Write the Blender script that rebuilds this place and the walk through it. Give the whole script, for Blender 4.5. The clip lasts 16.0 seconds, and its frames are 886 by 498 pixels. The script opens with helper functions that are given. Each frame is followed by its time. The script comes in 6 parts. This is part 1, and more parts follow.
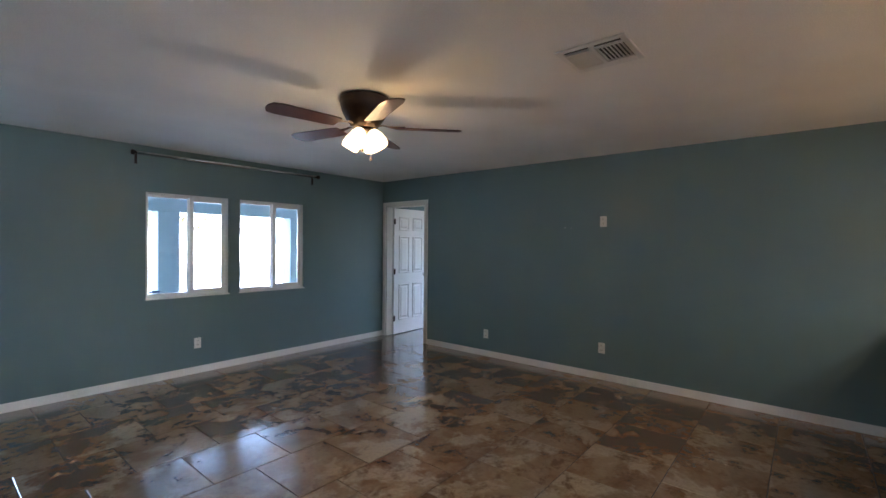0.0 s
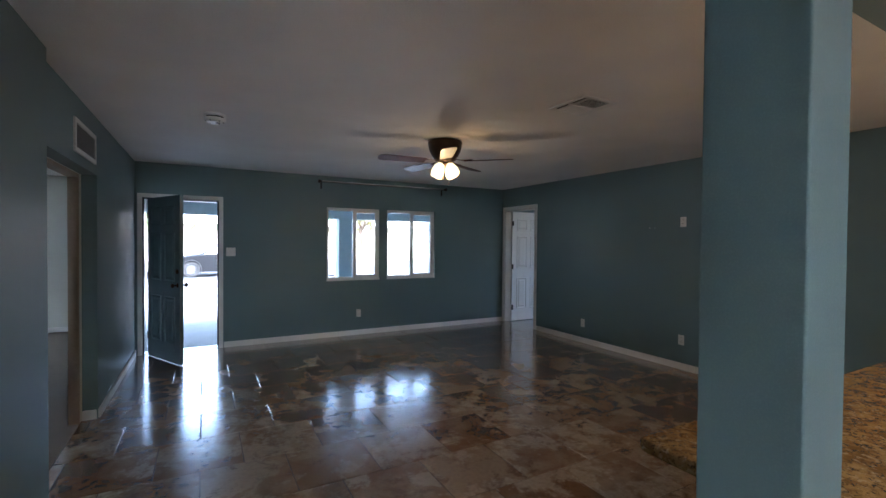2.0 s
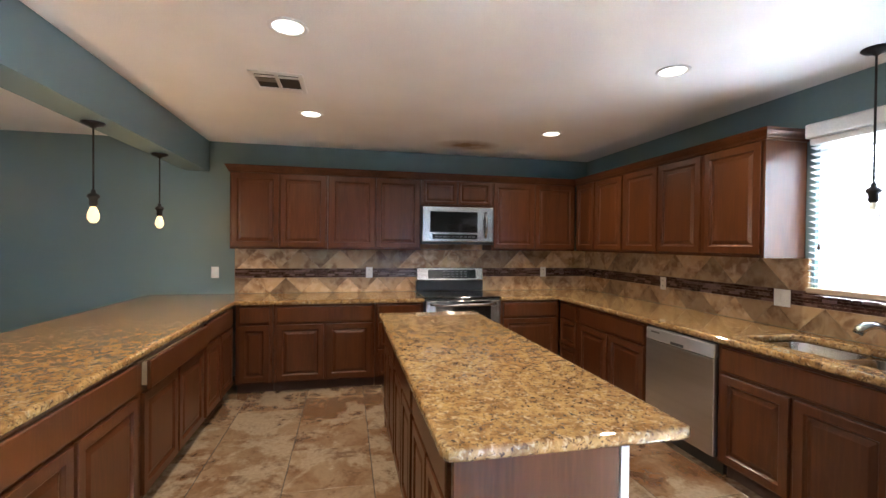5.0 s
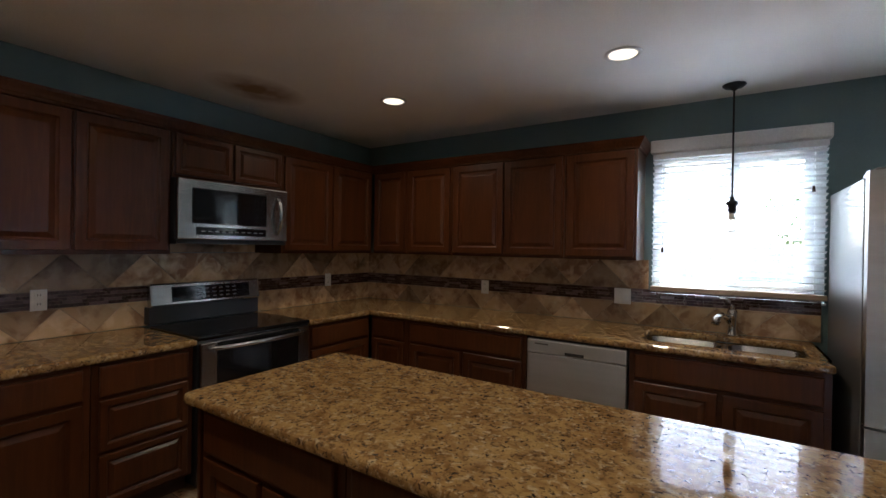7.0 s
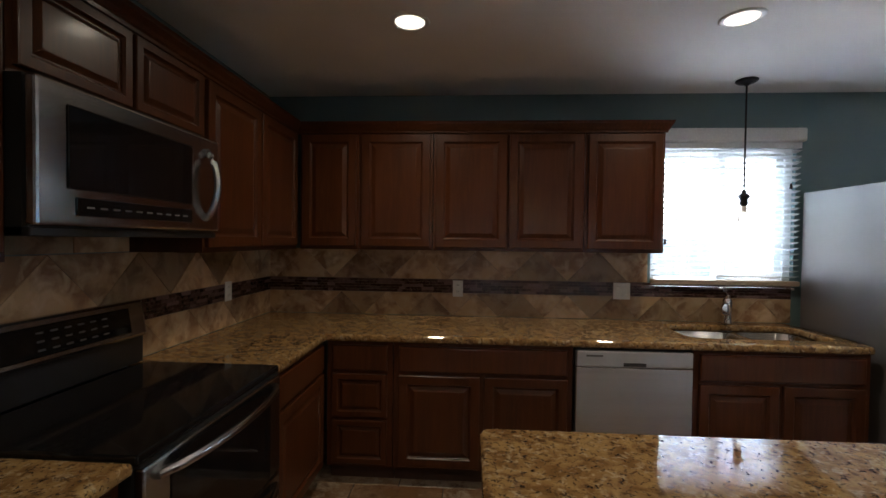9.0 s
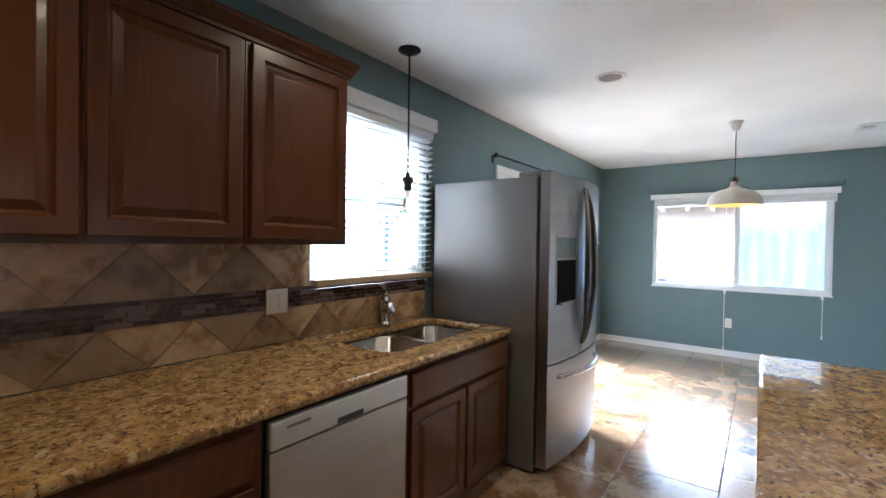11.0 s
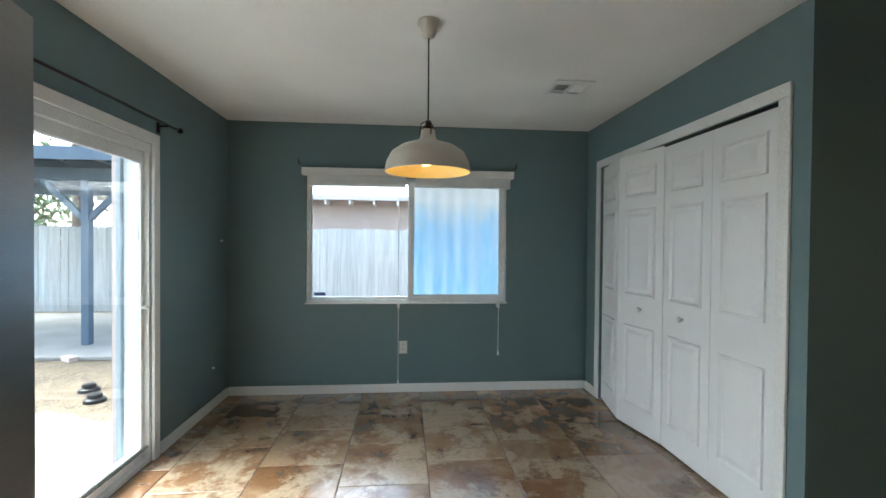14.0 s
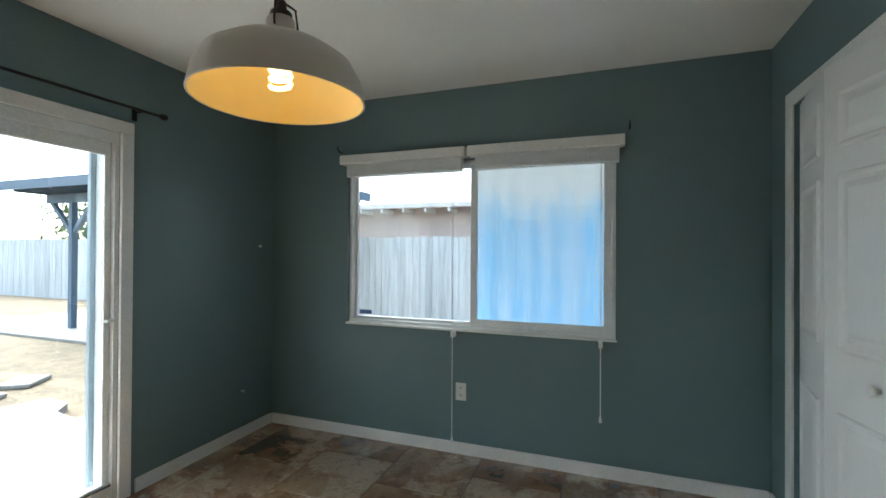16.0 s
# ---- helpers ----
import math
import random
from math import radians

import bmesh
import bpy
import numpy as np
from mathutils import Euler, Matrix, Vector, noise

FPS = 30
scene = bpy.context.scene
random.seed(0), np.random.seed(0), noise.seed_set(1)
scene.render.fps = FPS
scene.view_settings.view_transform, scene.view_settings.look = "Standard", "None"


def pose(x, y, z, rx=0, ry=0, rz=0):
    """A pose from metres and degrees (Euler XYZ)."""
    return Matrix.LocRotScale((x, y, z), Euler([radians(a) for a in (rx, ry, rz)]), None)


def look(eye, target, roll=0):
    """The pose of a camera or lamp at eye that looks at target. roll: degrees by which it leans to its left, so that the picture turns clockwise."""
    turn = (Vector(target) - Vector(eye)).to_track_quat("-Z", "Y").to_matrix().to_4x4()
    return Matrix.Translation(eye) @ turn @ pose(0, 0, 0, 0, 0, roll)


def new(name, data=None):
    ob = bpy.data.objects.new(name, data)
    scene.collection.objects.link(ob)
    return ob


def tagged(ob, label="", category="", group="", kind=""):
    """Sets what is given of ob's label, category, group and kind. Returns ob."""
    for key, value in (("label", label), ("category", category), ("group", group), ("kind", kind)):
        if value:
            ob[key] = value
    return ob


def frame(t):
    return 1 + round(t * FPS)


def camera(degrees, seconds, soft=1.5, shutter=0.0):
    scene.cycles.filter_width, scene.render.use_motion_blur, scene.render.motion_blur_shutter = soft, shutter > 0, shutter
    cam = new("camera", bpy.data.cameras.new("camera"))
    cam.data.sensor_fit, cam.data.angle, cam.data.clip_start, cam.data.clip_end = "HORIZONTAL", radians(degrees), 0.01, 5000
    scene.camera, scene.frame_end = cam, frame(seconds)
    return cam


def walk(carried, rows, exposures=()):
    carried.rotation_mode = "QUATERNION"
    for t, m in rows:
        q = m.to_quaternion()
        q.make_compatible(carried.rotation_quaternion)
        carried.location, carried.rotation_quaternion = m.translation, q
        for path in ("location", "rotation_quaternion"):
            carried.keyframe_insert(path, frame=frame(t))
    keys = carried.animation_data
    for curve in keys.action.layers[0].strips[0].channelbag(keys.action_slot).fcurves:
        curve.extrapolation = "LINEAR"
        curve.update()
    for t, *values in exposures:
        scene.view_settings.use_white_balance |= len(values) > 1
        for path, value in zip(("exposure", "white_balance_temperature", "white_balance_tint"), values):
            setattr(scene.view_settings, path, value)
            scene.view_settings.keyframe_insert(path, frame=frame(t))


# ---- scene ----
cam = camera(90.6, 16.0)
PATH = [
    (0, (-4.760, -5.193, 1.454), (-3.221, -3.916, 1.432), 0.5),
    (0.5, (-4.762, -5.576, 1.457), (-3.432, -4.083, 1.429), 0.5),
    (1, (-4.776, -5.945, 1.452), (-3.659, -4.286, 1.422), 0.5),
    (1.5, (-4.796, -6.294, 1.449), (-3.813, -4.553, 1.423), 0.5),
    (2, (-4.872, -6.628, 1.460), (-3.916, -4.872, 1.427), 0.5),
    (2.5, (-5.061, -6.974, 1.439), (-3.865, -5.371, 1.415), 0.7),
    (3, (-5.124, -7.286, 1.436), (-3.612, -5.977, 1.41), 0.6),
    (3.5, (-5.183, -7.573, 1.411), (-3.421, -6.628, 1.384), 0.5),
    (4, (-5.229, -7.77, 1.415), (-3.297, -7.256, 1.389), 0.5),
    (4.5, (-5.133, -7.814, 1.416), (-3.134, -7.77, 1.39), 0.5),
    (5, (-4.923, -7.68, 1.404), (-2.97, -8.11, 1.38), 0.6),
    (5.2, (-4.805, -7.606, 1.387), (-2.902, -8.222, 1.364), 0.7),
    (7.3, (-2.839, -7.075, 1.414), (-1.908, -8.845, 1.392), 0.8),
    (7.5, (-2.637, -7.069, 1.419), (-1.801, -8.886, 1.386), 0.7),
    (8, (-2.182, -7.107, 1.419), (-1.595, -9.019, 1.378), 0.6),
    (8.2, (-2.007, -7.158, 1.42), (-1.523, -9.098, 1.377), 0.7),
    (10.3, (-1.113, -8.27, 1.361), (-2.0, -10.063, 1.339), 0.6),
    (10.5, (-1.109, -8.439, 1.371), (-2.236, -10.091, 1.335), 0.9),
    (11, (-1.309, -8.709, 1.355), (-2.926, -9.885, 1.323), 0.9),
    (11.5, (-1.641, -8.951, 1.353), (-3.568, -9.484, 1.328), 0.6),
    (12, (-2.006, -9.11, 1.36), (-4.006, -9.091, 1.332), 0.4),
    (12.5, (-2.413, -9.158, 1.365), (-4.403, -8.966, 1.334), 0.4),
    (13, (-2.847, -9.153, 1.379), (-4.837, -8.955, 1.349), 0.5),
    (13.5, (-3.294, -9.106, 1.386), (-5.286, -8.933, 1.353), 0.6),
    (14, (-3.726, -9.019, 1.37), (-5.719, -8.844, 1.341), 0.5),
    (14.5, (-4.156, -8.854, 1.366), (-6.153, -8.734, 1.341), 0.4),
    (15, (-4.564, -8.694, 1.335), (-6.564, -8.7, 1.331), 0.1),
    (15.5, (-4.834, -8.471, 1.336), (-6.815, -8.746, 1.335), 0.4),
    (16, (-4.957, -8.16, 1.336), (-6.84, -8.834, 1.349), 0.35),
]
EXPOSURES = [(0, 5.0, 5200, 10), (1, 4.68, 5200, 10), (1.5, 4.38, 5200, 10), (2, 4.28, 5200, 10), (3, 4.23, 5200, 10), (3.5, 4.8, 5250, 10), (4, 5.35, 5300, 10), (4.5, 5.46, 5300, 10), (5.2, 5.4, 5300, 10), (7.3, 3.58, 5350, 10), (8.2, 3.58, 5350, 10), (10.3, 4.15, 5250, 8), (11, 4.32, 5350, 8), (11.5, 3.8, 5400, 6), (12, 3.3, 5500, 4), (12.5, 3.3, 5600, 4), (13.5, 3.27, 5700, 3), (14.5, 2.67, 5800, -1), (16, 2.75, 5800, -1)]
walk(cam, [(t, look(eye, target, roll)) for t, eye, target, roll in PATH], EXPOSURES)
SKY, SUN = 0.15, 1.2
CAN_W, FAN_W, PEND_W, DINE_W = 0.42, 0.36, 0.15, 0.10


# ---- world and large lights ----
world = bpy.data.worlds.new("overcast_sky")
scene.world = world
world.use_nodes = True
wn, wl = world.node_tree.nodes, world.node_tree.links
sky = wn.new("ShaderNodeTexSky")
sky.sky_type, sky.sun_disc = 'NISHITA', False
sky.sun_elevation, sky.sun_rotation = radians(52), radians(195)
sky.air_density, sky.dust_density, sky.ozone_density = 1.0, 4.0, 1.0
soft_sky = wn.new("ShaderNodeHueSaturation")
soft_sky.inputs["Saturation"].default_value = 0.7
wl.new(sky.outputs[0], soft_sky.inputs["Color"])
wl.new(soft_sky.outputs[0], wn["Background"].inputs[0])
wn["Background"].inputs[1].default_value = SKY


def lamp(name, kind, m, energy, color, **more):
    data = bpy.data.lights.new(name, kind)
    data.energy, data.color = energy, color
    for key, value in more.items():
        if key == "size":
            data.size = value
        elif key == "size_y":
            data.shape = 'RECTANGLE'
            data.size_y = value
        elif key == "radius":
            data.shadow_soft_size = value
        elif key == "angle":
            data.angle = value
        elif key == "disk":
            data.shape = 'DISK'
            data.size = value
        elif key == "spread":
            data.spread = value
    ob = new(name, data)
    ob.matrix_world = m
    return ob


lamp("sun", 'SUN', pose(0, 0, 20, 38, 0, -15), SUN, (1.0, 0.97, 0.92), angle=radians(40))


# ---- materials ----
def material(name, base, rough=0.5, metal=0.0, second=None, third=None, scale=8.0, fine=60.0, bump=0.1, bump_size=0.01,
             stretch=(1, 1, 1), spread=(0.35, 0.65), coat=0.0, gloss_noise=0.0, per_object=0.0, detail=6.0, distortion=0.0, specular=0.5, grain=0.5, spread2=(0.45, 0.75), coat_rough=0.08):
    """A paint, stone, wood or metal: two noises mix up to three colours, and a fine one makes relief."""
    m = bpy.data.materials.new(name)
    m.use_nodes = True
    n, l = m.node_tree.nodes, m.node_tree.links
    p = n["Principled BSDF"]
    p.inputs["Roughness"].default_value, p.inputs["Metallic"].default_value = rough, metal
    p.inputs["Coat Weight"].default_value = coat
    p.inputs["Coat Roughness"].default_value = coat_rough
    p.inputs["Specular IOR Level"].default_value = specular
    tc, mp = n.new("ShaderNodeTexCoord"), n.new("ShaderNodeMapping")
    l.new(tc.outputs["Object"], mp.inputs["Vector"])
    mp.inputs["Scale"].default_value = stretch
    where = mp.outputs[0]
    if per_object:
        info, push = n.new("ShaderNodeObjectInfo"), n.new("ShaderNodeVectorMath")
        push.operation = 'SCALE'
        push.inputs[0].default_value = (37.0, 53.0, 11.0)
        l.new(info.outputs["Random"], push.inputs["Scale"])
        add = n.new("ShaderNodeVectorMath")
        l.new(where, add.inputs[0])
        l.new(push.outputs[0], add.inputs[1])
        where = add.outputs[0]
    big, small = n.new("ShaderNodeTexNoise"), n.new("ShaderNodeTexNoise")
    for tex, s in ((big, scale), (small, fine)):
        tex.inputs["Scale"].default_value, tex.inputs["Detail"].default_value = s, detail
        tex.inputs["Distortion"].default_value = distortion
        tex.inputs["Roughness"].default_value = grain
        l.new(where, tex.inputs["Vector"])

    def ramp(source, a, b):
        r = n.new("ShaderNodeMapRange")
        r.inputs["From Min"].default_value, r.inputs["From Max"].default_value = a, b
        l.new(source, r.inputs["Value"])
        return r.outputs[0]

    def mix(f, a, b):
        x = n.new("ShaderNodeMix")
        x.data_type = 'RGBA'
        l.new(f, x.inputs[0])
        for k, v in ((6, a), (7, b)):
            if isinstance(v, tuple):
                x.inputs[k].default_value = (*v, 1)
            else:
                l.new(v, x.inputs[k])
        return x.outputs[2]

    second = second or tuple(c * 0.9 for c in base)
    color = mix(ramp(big.outputs["Fac"], *spread), base, second)
    color = mix(ramp(small.outputs["Fac"], *spread2), color, third or tuple(c * 1.08 for c in base))
    if per_object:
        tint = n.new("ShaderNodeHueSaturation")
        shift = n.new("ShaderNodeMapRange")
        shift.inputs["To Min"].default_value, shift.inputs["To Max"].default_value = 1 - per_object, 1 + per_object
        l.new(info.outputs["Random"], shift.inputs["Value"])
        l.new(shift.outputs[0], tint.inputs["Value"])
        l.new(color, tint.inputs["Color"])
        color = tint.outputs[0]
    l.new(color, p.inputs["Base Color"])
    if gloss_noise:
        g = n.new("ShaderNodeMapRange")
        g.inputs["To Min"].default_value, g.inputs["To Max"].default_value = rough - gloss_noise, rough + gloss_noise
        l.new(big.outputs["Fac"], g.inputs["Value"])
        l.new(g.outputs[0], p.inputs["Roughness"])
    if bump:
        b = n.new("ShaderNodeBump")
        b.inputs["Strength"].default_value, b.inputs["Distance"].default_value = bump, bump_size
        l.new(small.outputs["Fac"], b.inputs["Height"])
        l.new(b.outputs[0], p.inputs["Normal"])
    return m


def glass(name, tint=(1, 1, 1), rough=0.0):
    m = bpy.data.materials.new(name)
    m.use_nodes = True
    p = m.node_tree.nodes["Principled BSDF"]
    p.inputs["Base Color"].default_value = (*tint, 1)
    p.inputs["Roughness"].default_value, p.inputs["Transmission Weight"].default_value = rough, 1.0
    p.inputs["IOR"].default_value = 1.45
    return m


def glow(name, color, strength):
    m = bpy.data.materials.new(name)
    m.use_nodes = True
    p = m.node_tree.nodes["Principled BSDF"]
    p.inputs["Base Color"].default_value = (*color, 1)
    p.inputs["Emission Color"].default_value = (*color, 1)
    p.inputs["Emission Strength"].default_value = strength
    return m


PAINT = material("teal_wall_paint", (0.148, 0.218, 0.229), 0.52, scale=1.2, fine=220, bump=0.12, bump_size=0.004,
                 second=(0.134, 0.200, 0.211), third=(0.158, 0.228, 0.239), coat=0.10, coat_rough=0.2)
WHITE = material("white_trim_paint", (0.78, 0.78, 0.76), 0.35, scale=3, fine=90, bump=0.04, bump_size=0.003, second=(0.72, 0.72, 0.70))
DOORWHITE = material("white_door_paint", (0.80, 0.805, 0.80), 0.34, second=(0.77, 0.775, 0.77), third=(0.81, 0.815, 0.81), scale=1.5, fine=90, stretch=(1, 1, 0.15), bump=0.015, bump_size=0.002)
VINYL = material("white_vinyl", (0.80, 0.82, 0.82), 0.3, scale=5, fine=80, bump=0.02)
PLATE = material("white_plastic", (0.80, 0.79, 0.75), 0.3, scale=20, fine=150, bump=0.0)
DARKSLOT = material("dark_slot", (0.03, 0.03, 0.03), 0.6, bump=0)
WOOD = material("reddish_brown_wood", (0.074, 0.0228, 0.0058), 0.32, second=(0.050, 0.0148, 0.0040), third=(0.084, 0.0270, 0.0070), scale=2.2, fine=18,
                stretch=(4, 4, 0.35), bump=0.06, bump_size=0.002, per_object=0.09, specular=0.28, coat=0.12, coat_rough=0.12)
TOEKICK = material("dark_toe_kick", (0.05, 0.02, 0.012), 0.6, scale=5, fine=40)
HANDLESTEEL = material("dark_handle_steel", (0.22, 0.213, 0.21), 0.24, 1.0, bump=0)
FRIDGESTEEL = material("fridge_steel", (0.35, 0.337, 0.328), 0.33, 1.0, second=(0.32, 0.308, 0.30), scale=2, fine=90, stretch=(0.3, 0.3, 12), bump=0.04, bump_size=0.0008)
STEEL = material("brushed_steel", (0.52, 0.51, 0.50), 0.20, 1.0, second=(0.40, 0.39, 0.385), third=(0.47, 0.46, 0.455), scale=2, fine=90, stretch=(0.3, 0.3, 12),
                 bump=0.05, bump_size=0.0008, gloss_noise=0.06)
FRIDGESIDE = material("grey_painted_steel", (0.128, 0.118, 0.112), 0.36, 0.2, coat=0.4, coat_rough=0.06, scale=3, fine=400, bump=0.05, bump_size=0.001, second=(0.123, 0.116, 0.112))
DOORSTEEL = material("darker_steel", (0.54, 0.525, 0.51), 0.28, 0.95, second=(0.49, 0.475, 0.46), scale=2, fine=90, stretch=(0.3, 0.3, 12), bump=0.04, bump_size=0.0008)
DWSTEEL = material("light_steel", (0.52, 0.52, 0.515), 0.36, 0.8, scale=2, fine=90, stretch=(0.3, 0.3, 12), bump=0.04, bump_size=0.0008)
CHROME = material("chrome", (0.75, 0.75, 0.76), 0.12, 1.0, bump=0)
BLACKGLASS = material("black_glass", (0.008, 0.008, 0.009), 0.06, bump=0, scale=3, second=(0.01, 0.01, 0.01))
BLACK = material("black_enamel", (0.018, 0.018, 0.019), 0.3, bump=0.02)
BRONZE = material("dark_bronze", (0.035, 0.022, 0.016), 0.35, 0.7, scale=12, second=(0.06, 0.035, 0.02))
IRON = material("black_iron", (0.02, 0.02, 0.021), 0.4, 0.5, bump=0.02)
RODSTEEL = material("polished_rod_metal", (0.62, 0.61, 0.60), 0.22, 0.95, bump=0)
BLADE = material("dark_walnut_blade", (0.060, 0.020, 0.012), 0.4, second=(0.04, 0.014, 0.009), scale=3, fine=30, stretch=(1, 9, 9), coat=0.2)
ENAMEL = material("cream_enamel", (0.62, 0.58, 0.52), 0.35, second=(0.605, 0.565, 0.505), third=(0.625, 0.585, 0.525), scale=3, fine=60, bump=0)
TANRAIL = material("tan_blind_rail", (0.42, 0.32, 0.215), 0.4, scale=4, fine=60, stretch=(0.3, 8, 8), bump=0.02)
GRILLE = material("grey_grille", (0.22, 0.22, 0.215), 0.5, scale=8, fine=60, bump=0)
BRIGHT = material("bright_white_plastic", (0.86, 0.86, 0.84), 0.35, scale=20, fine=150, bump=0)
# the bulb's yellow light is put into the colour of this white liner
LINER = material("lamplit_white_inside", (0.85, 0.73, 0.38), 0.6, second=(0.84, 0.72, 0.375), third=(0.855, 0.735, 0.385), bump=0)
GROUT = material("brown_grout", (0.05, 0.037, 0.029), 0.85, scale=9, fine=180, bump=0.3, bump_size=0.002)


def slate_tile():
    """Stone-look porcelain: taupe clouded with rust brown and cream, each tile cut from another place."""
    m = bpy.data.materials.new("slate_look_tile")
    m.use_nodes = True
    n, l = m.node_tree.nodes, m.node_tree.links
    p = n["Principled BSDF"]
    tc, info = n.new("ShaderNodeTexCoord"), n.new("ShaderNodeObjectInfo")
    push, add = n.new("ShaderNodeVectorMath"), n.new("ShaderNodeVectorMath")
    push.operation = 'SCALE'
    push.inputs[0].default_value = (61.0, 83.0, 29.0)
    l.new(info.outputs["Random"], push.inputs["Scale"])
    l.new(tc.outputs["Object"], add.inputs[0])
    l.new(push.outputs[0], add.inputs[1])

    def noise_tex(scale, detail, grain, distortion=0.0):
        t = n.new("ShaderNodeTexNoise")
        t.inputs["Scale"].default_value, t.inputs["Detail"].default_value = scale, detail
        t.inputs["Roughness"].default_value, t.inputs["Distortion"].default_value = grain, distortion
        l.new(add.outputs[0], t.inputs["Vector"])
        return t.outputs["Fac"]

    def ramp(f, a, b, lo=0.0, hi=1.0):
        q = n.new("ShaderNodeMapRange")
        for k, v in (("From Min", a), ("From Max", b), ("To Min", lo), ("To Max", hi)):
            q.inputs[k].default_value = v
        l.new(f, q.inputs["Value"])
        return q.outputs[0]

    def math_node(op, a, b):
        q = n.new("ShaderNodeMath")
        q.operation = op
        for k, v in enumerate((a, b)):
            if isinstance(v, float):
                q.inputs[k].default_value = v
            else:
                l.new(v, q.inputs[k])
        return q.outputs[0]

    def mix(f, a, b):
        x = n.new("ShaderNodeMix")
        x.data_type = 'RGBA'
        l.new(f, x.inputs[0])
        for k, v in ((6, a), (7, b)):
            if isinstance(v, tuple):
                x.inputs[k].default_value = (*v, 1)
            else:
                l.new(v, x.inputs[k])
        return x.outputs[2]

    p.inputs["Specular IOR Level"].default_value = 0.6
    p.inputs["Coat Weight"].default_value, p.inputs["Coat Roughness"].default_value = 0.9, 0.15
    cloud = noise_tex(2.6, 9, 0.62, 0.35)
    shifted = math_node('ADD', cloud, ramp(info.outputs["Random"], 0, 1, -0.09, 0.09))
    c = mix(ramp(shifted, 0.40, 0.60), (0.310, 0.212, 0.128), (0.185, 0.094, 0.041))
    patch = noise_tex(2.1, 13, 0.66, 0.25)
    c = mix(ramp(patch, 0.50, 0.55, 0.0, 0.72), c, (0.43, 0.345, 0.245))
    worn = noise_tex(5.0, 13, 0.74, 0.3)
    c = mix(ramp(worn, 0.53, 0.62, 0.0, 0.75), c, (0.115, 0.056, 0.026))
    grit = noise_tex(38, 6, 0.65)
    c = mix(ramp(grit, 0.42, 0.68, 0.0, 0.30), c, (0.12, 0.075, 0.048))
    l.new(c, p.inputs["Base Color"])
    l.new(ramp(worn, 0.3, 0.7, 0.15, 0.27), p.inputs["Roughness"])
    b = n.new("ShaderNodeBump")
    b.inputs["Strength"].default_value, b.inputs["Distance"].default_value = 0.10, 0.004
    l.new(math_node('ADD', patch, math_node('MULTIPLY', grit, 0.12)), b.inputs["Height"])
    l.new(b.outputs[0], p.inputs["Normal"])
    return m


TILE = slate_tile()
SPLASH = material("travertine_tile", (0.44, 0.295, 0.155), 0.34, second=(0.22, 0.120, 0.052), third=(0.53, 0.40, 0.25), scale=6, fine=14, spread=(0.45, 0.60),
                  bump=0.2, bump_size=0.002, per_object=0.42, detail=8, distortion=0.6)
MOSAIC = material("dark_mosaic", (0.055, 0.024, 0.018), 0.22, second=(0.025, 0.012, 0.01), third=(0.13, 0.075, 0.06), scale=30, fine=55, bump=0.1, bump_size=0.001)
CARPET = material("beige_carpet", (0.21, 0.165, 0.12), 0.95, scale=3, fine=350, bump=0.6, bump_size=0.006)
BEDWALL = material("pale_bedroom_paint", (0.66, 0.68, 0.62), 0.6, scale=2, fine=150, bump=0.05, bump_size=0.003)
BULBGLASS = glass("bulb_glass", (1, 0.93, 0.8))
PANE = glass("window_glass", (0.96, 0.99, 0.98))
FILAMENT = glow("warm_filament", (1.0, 0.60, 0.25), 4.0)
LITBULB = glow("lit_bulb_glass", (1.0, 0.52, 0.18), 0.065)
CANGLOW = glow("downlight_lens", (1.0, 0.80, 0.52), 0.14)
SHADEGLOW = glow("frosted_shade", (1.0, 0.66, 0.27), 0.17)
BULBGLOW = glow("white_bulb", (1.0, 0.85, 0.60), 2.5)
OFFCAN = material("dark_can_inside", (0.22, 0.175, 0.14), 0.5, bump=0)
SPIRAL = glow("spiral_bulb", (1.0, 0.70, 0.30), 0.8)
CONCRETE = material("pale_concrete", (0.25, 0.242, 0.225), 0.85, second=(0.18, 0.172, 0.16), third=(0.31, 0.297, 0.275), scale=1.5, fine=60, bump=0.3, bump_size=0.004)
GRAVEL = material("tan_gravel", (0.19, 0.145, 0.092), 0.95, second=(0.11, 0.082, 0.053), third=(0.28, 0.222, 0.15), scale=5, fine=38, bump=1.0, bump_size=0.03)
ASPHALT = material("asphalt", (0.06, 0.06, 0.062), 0.9, scale=2, fine=150, bump=0.3)
BLUEWOOD = material("blue_grey_wood", (0.085, 0.125, 0.175), 0.6, second=(0.07, 0.105, 0.15), scale=3, fine=50, stretch=(5, 5, 0.6), bump=0.2, bump_size=0.002)
PALEPOST = material("pale_blue_paint", (0.30, 0.355, 0.39), 0.5, scale=3, fine=50, stretch=(5, 5, 0.6), bump=0.1, bump_size=0.002)
FENCE = material("weathered_fence", (0.53, 0.55, 0.55), 0.9, second=(0.38, 0.39, 0.39), third=(0.60, 0.62, 0.62), scale=2.5, fine=30, stretch=(6, 6, 0.5), bump=0.35,
                 bump_size=0.004, per_object=0.12)
STUCCO = material("pinkish_stucco", (0.50, 0.41, 0.37), 0.9, scale=2, fine=120, bump=0.5, bump_size=0.006)
SHINGLE = material("pale_shingle", (0.50, 0.47, 0.44), 0.9, second=(0.40, 0.37, 0.35), scale=6, fine=60, bump=0.4, per_object=0.1)
ROOFTIN = material("tan_roof_panel", (0.46, 0.40, 0.31), 0.6, scale=3, fine=30)
